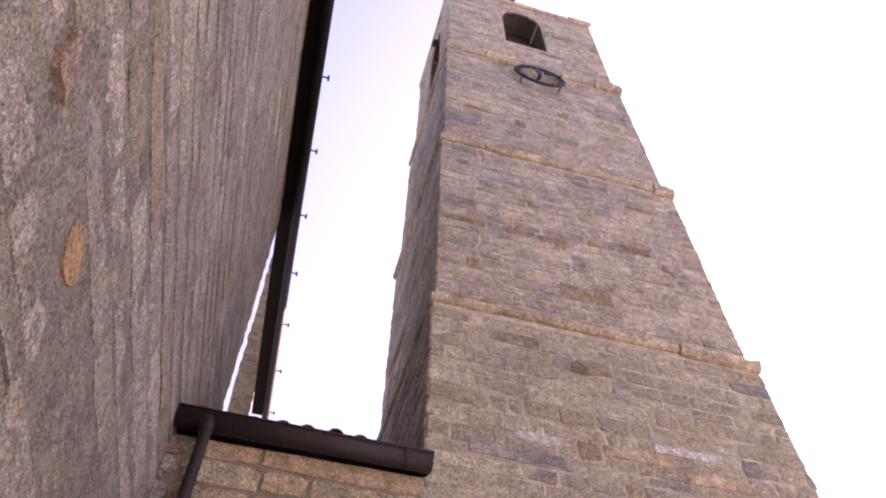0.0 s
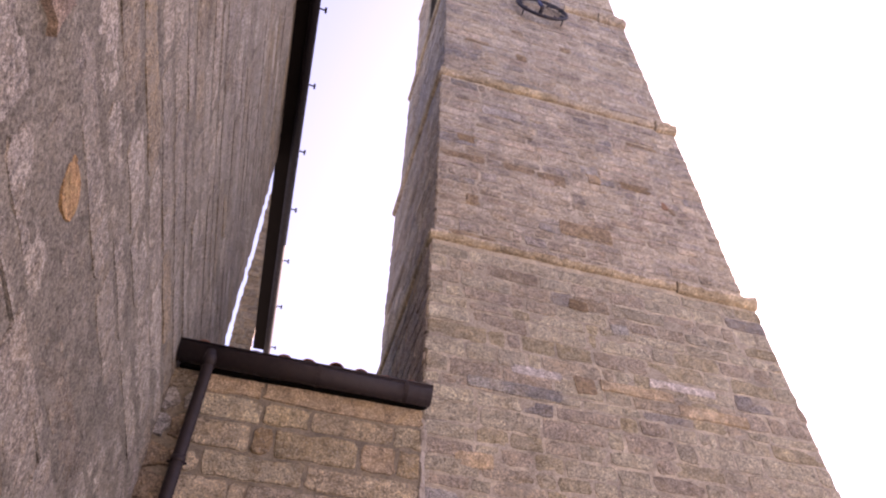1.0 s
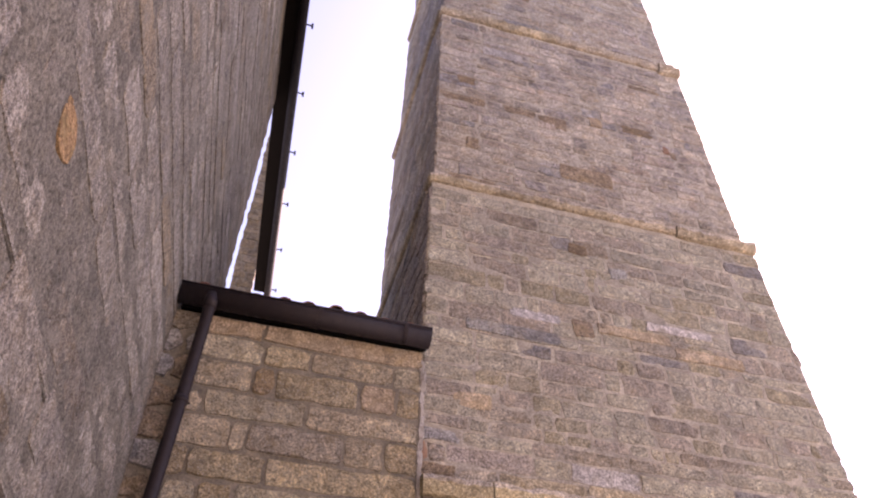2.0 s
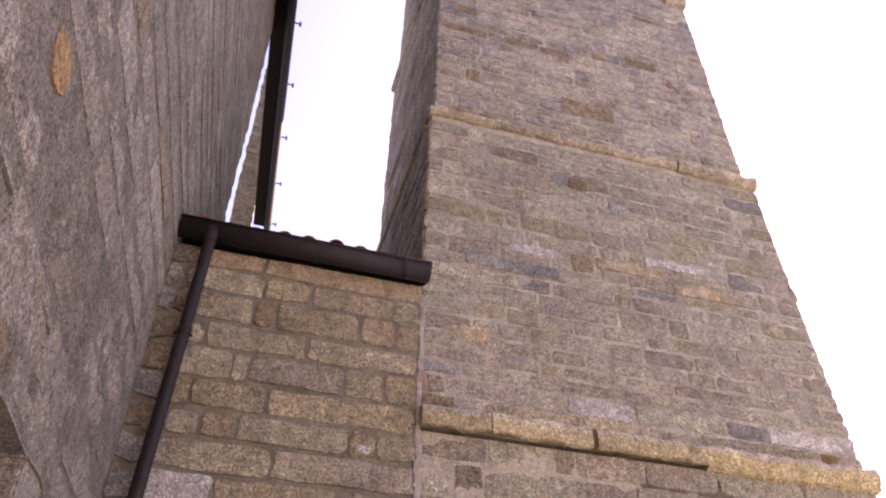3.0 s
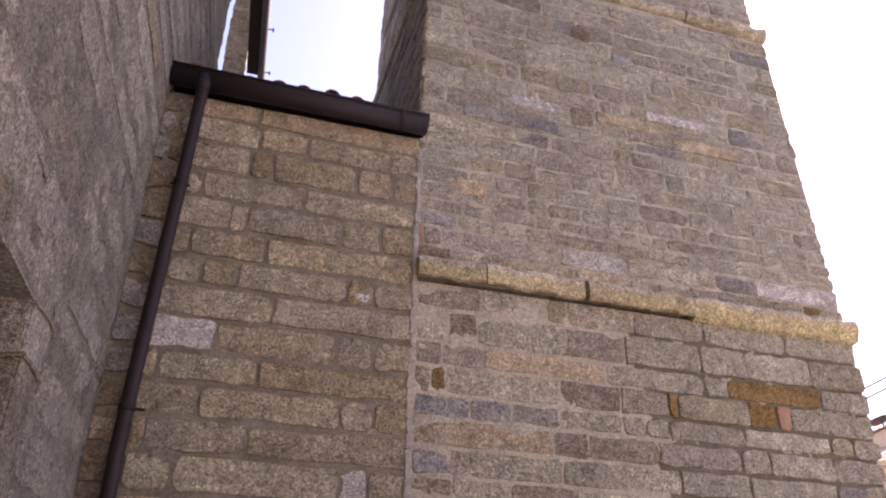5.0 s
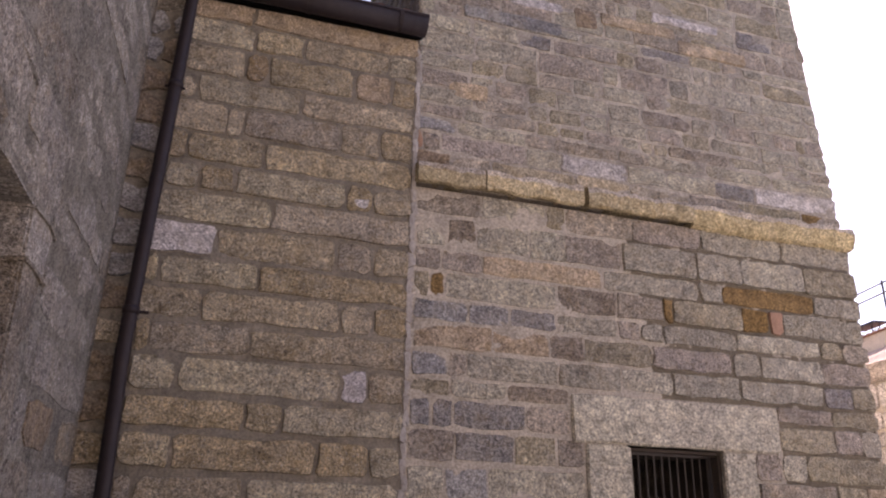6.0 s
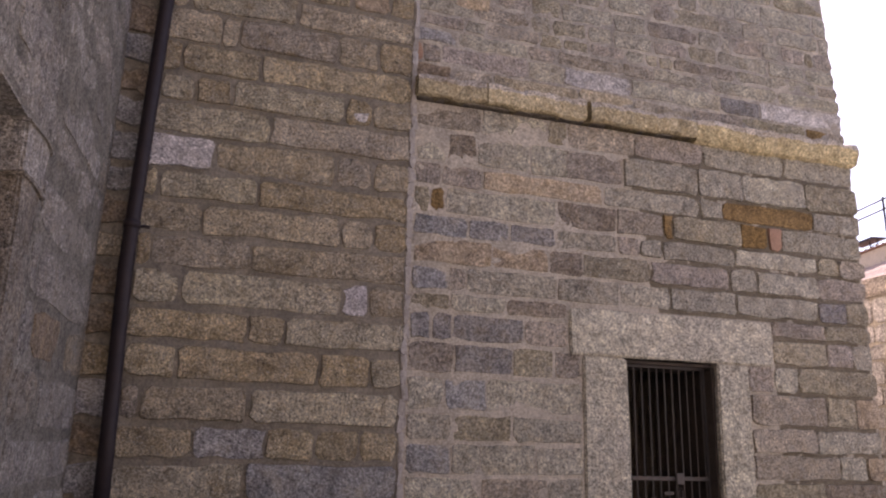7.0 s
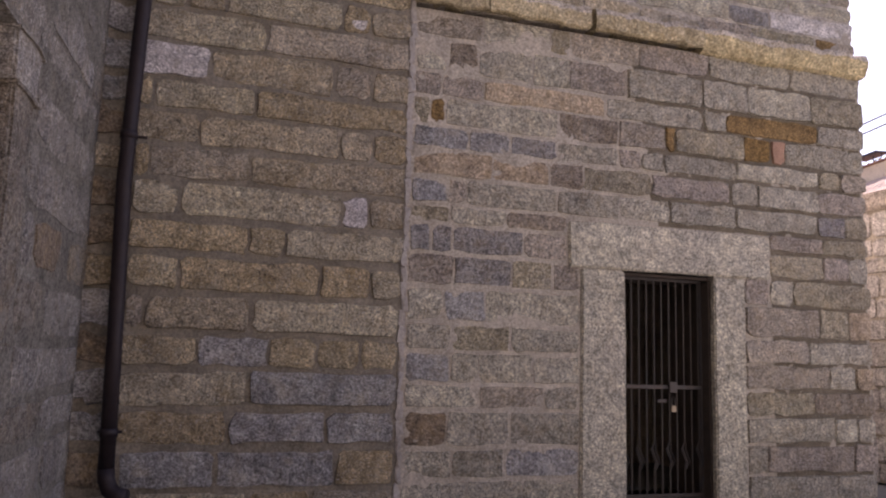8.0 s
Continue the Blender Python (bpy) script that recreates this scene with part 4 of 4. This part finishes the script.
for k, s in enumerate(STOREYS[1:], 1):
    front, side = tower_front(s), tower_left(s)
    z0, z1 = s[0] + (0.595 if k == 1 else 0.07), s[1] - (0.2 if k < 4 else 0.03)
    right = lambda v, s=s: TOWER_W - inset_in(s, v) + 0.012
    left = lambda v, s=s: max(0.0, inset_in(s, v) - 0.07) - 0.012
    pieces = []
    for a, b, v0, v1 in coursed(rng, left, right, z0, z1, (0.15, 0.27), (0.24, 0.8), 0.014):
        for a, b in holds(WINDOW, 0.55, a, b, v0, v1) if k == 4 else [(a, b)]:
            pieces.append(stone(rng, a, b, v0, v1, front, 0.02, 0.008, 0.03, 0.022, 0.013))
    def slanted(u, v, d, front=front, left=left, right=right):
        return front(left(v) + 0.04 + u * (right(v) - left(v) - 0.08), v, d)

    mortar_sheet(slanted, 0.0, 1.0, s[0] + 0.07, z1, 0.028 if k < 3 else 0.035, -0.0005, 0.0085, 0.004, walls[k], M_JOINT_HIGH, seed=20.0 + k, span=4.7,
                 skip=(lambda u, v: 0.30 < u < 0.68 and v > 19.35) if k == 4 else (lambda u, v: False)) if k < 4 else None
    if k == 1:
        for p in pieces:
            part("stone", p, M_TOWER, walls[1])
    else:
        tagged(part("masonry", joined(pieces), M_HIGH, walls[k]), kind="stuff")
    pieces = []
    for a, b, v0, v1 in coursed(rng, lambda v, k=k: -BACKS[k] - 0.01, lambda v, s=s: -inset_in(s, v) + 0.0, max(z0, 5.9), z1, (0.2, 0.31), (0.32, 0.9)):
        for a, b in holds(SIDE_WINDOW, 0.5, a, b, v0, v1) if k == 4 else [(a, b)]:
            pieces.append(flipped(stone(rng, a, b, v0, v1, side, 0.014, 0.012, 0.03, 0.028, 0.008)))
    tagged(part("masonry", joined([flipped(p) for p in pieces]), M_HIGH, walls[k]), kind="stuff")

# single blocks that stand out on the tower's upper front
ODD = [
    (1.98, 2.80, 9.62, 9.95, M_BROWNISH), (1.82, 2.22, 10.80, 11.08, M_BROWNISH), (0.57, 0.77, 9.82, 10.06, M_BROWNISH), (1.72, 1.94, 14.82, 15.05, M_BROWNISH), (0.44, 0.75, 11.38, 11.6, M_BROWNISH),
    (3.86, 3.97, 10.84, 11.03, M_BRICK), (3.98, 4.09, 10.74, 10.9, M_BROWNISH), (2.63, 2.86, 11.1, 11.33, M_BROWNISH), (3.2, 3.76, 11.15, 11.35, M_BROWNISH), (2.1, 3.05, 6.78, 6.95, M_ODDTAN), (3.07, 4.0, 6.62, 6.8, M_ODDTAN),
    (0.48, 1.62, 6.48, 6.66, M_BLUE), (1.87, 2.16, 8.03, 8.23, M_BROWNISH), (2.41, 2.67, 7.74, 7.93, M_BLUE), (0.34, 0.74, 5.47, 5.66, M_ODDTAN), (1.78, 2.06, 6.68, 6.95, M_BROWNISH),
    (1.02, 1.64, 6.80, 6.95, M_WHITE), (2.76, 3.66, 6.98, 7.11, M_WHITE), (2.77, 3.07, 18.1, 18.62, M_BLUE), (0.9, 1.6, 12.4, 12.62, M_WHITE),
]
for a, b, v0, v1, m in ODD:
    home = next(k for k, s in enumerate(STOREYS) if s[0] <= v0 < s[1])
    part("stone", stone(rng, a, b, v0, v1, tower_front(STOREYS[home]), 0.0, 0.019, 0.02, 0.025, 0.012), m, walls[home])

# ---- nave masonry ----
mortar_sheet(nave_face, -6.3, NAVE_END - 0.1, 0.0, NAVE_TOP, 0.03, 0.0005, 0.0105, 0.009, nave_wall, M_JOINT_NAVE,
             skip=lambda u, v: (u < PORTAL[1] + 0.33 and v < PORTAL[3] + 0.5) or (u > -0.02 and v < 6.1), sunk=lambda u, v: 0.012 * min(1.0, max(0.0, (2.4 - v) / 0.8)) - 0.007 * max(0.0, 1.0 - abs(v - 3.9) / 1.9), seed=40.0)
near, rest = [], []
for a, b, v0, v1 in coursed(rng, lambda v: -6.2, lambda v: NAVE_END - 0.02, 0.0, NAVE_TOP, (0.25, 0.40), (0.6, 1.9), 0.05):
    if v0 < PORTAL[3] and v1 > PORTAL[3] + 0.12 and a < PORTAL[1] + 0.36:
        v0 = PORTAL[3] + 0.005
    if a < PORTAL[1] + 0.36 and b > PORTAL[0] and v0 < PORTAL[3]:
        if b < PORTAL[1] + 0.45:
            continue
        a = max(a, PORTAL[1] + 0.36)
    if a > -0.05 and v1 < 6.1:
        continue
    b = min(b, 0.02) if v1 < 6.1 else b
    if b - a < 0.08:
        continue
    for hole in ((-4.03, -3.52, 3.9, 4.22), (-4.82, -4.54, 3.96, 4.26), (-1.52, -0.86, 1.75, 2.06)):
        if v0 < hole[3] - 0.06 and v1 > hole[2] + 0.06 and a < hole[1] and b > hole[0]:
            if b - hole[1] > hole[0] - a:
                a = max(a, hole[1])
            else:
                b = min(b, hole[0])
    if b - a < 0.08:
        continue
    piece = stone(rng, a, b, v0, v1, nave_face, 0.06, 0.006, 0.03, 0.05, 0.02)
    (near if a > -5.3 else rest).append(piece)
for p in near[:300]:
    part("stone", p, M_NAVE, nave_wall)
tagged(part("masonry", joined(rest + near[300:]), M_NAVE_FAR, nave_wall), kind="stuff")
part("stone", stone(rng, -3.9, -3.62, 3.94, 4.2, nave_face, 0.0, 0.016, 0.03, 0.05, 0.012), M_OCHRE, nave_wall, "orange-stained block")
part("stone", stone(rng, -4.79, -4.58, 4.0, 4.22, nave_face, 0.0, 0.04, 0.03, 0.02, 0.03), M_ROSEATE, nave_wall, "block that juts out of the wall")
part("stone", stone(rng, -1.5, -0.88, 1.77, 2.04, nave_face, 0.0, 0.008, 0.03, 0.07, 0.025), M_BROWNISH, nave_wall, "brown-stained block")
# dressed lintel and jamb of the portal
for a, b, v0, v1 in ((-5.2, -1.72, 2.89, 3.42), (PORTAL[1] - 0.02, PORTAL[1] + 0.34, 0.0, 1.3), (PORTAL[1] - 0.02, PORTAL[1] + 0.34, 1.305, 2.60), (PORTAL[1] - 0.035, PORTAL[1] + 0.4, 2.605, 2.89)):
    bm = bmesh.new()
    box(bm, 0, 1, 0, 1, 0, 1)
    for v in bm.verts:
        v.co = Vector(nave_face(a + v.co.x * (b - a), v0 + v.co.z * (v1 - v0), 0.5 - v.co.y * (0.494 if v0 > 2.8 else 0.51)))
    bmesh.ops.bevel(bm, geom=list(bm.edges), offset=0.015, segments=2, affect="EDGES")
    bmesh.ops.subdivide_edges(bm, edges=[e for e in bm.edges if e.calc_length() > 0.25], cuts=6, use_grid_fill=True)
    for v in bm.verts:
        v.co += Vector((noise.noise(v.co * 3.0), noise.noise(v.co * 3.0 + Vector((9, 0, 0))), noise.noise(v.co * 3.0 + Vector((0, 9, 0))))) * 0.03
    bmesh.ops.recalc_face_normals(bm, faces=bm.faces)
    part("portal_stone", bm, M_NAVE, nave_wall, "dressed granite portal surround")
# garden wall stones
for a, b, v0, v1 in coursed(rng, lambda v: -1.2, lambda v: 1.3, 0.0, 3.23, (0.2, 0.32), (0.25, 0.7)):
    part("stone", stone(rng, a, b, v0, v1, parapet_face, 0.012), M_WHITE, parapet)

# old roof line on the tower's side
scar = part("roof_scar", slab(lambda u, v, d: (0.055 + d, u, v - 0.39 * u), 0.3, 3.25, 8.9, 8.95, -0.02, 0.05), M_JOINT_TOWER, tower, "sloping ledge of an older roof line")
for k in range(7):
    part("ledge_stone", slab(lambda u, v, d: (0.055 + d, u, v - 0.39 * u), 0.33 + 0.42 * k, 0.74 + 0.42 * k, 8.955, 8.985 + 0.01 * (k % 3), -0.035, 0.05), M_BLUE, scar)
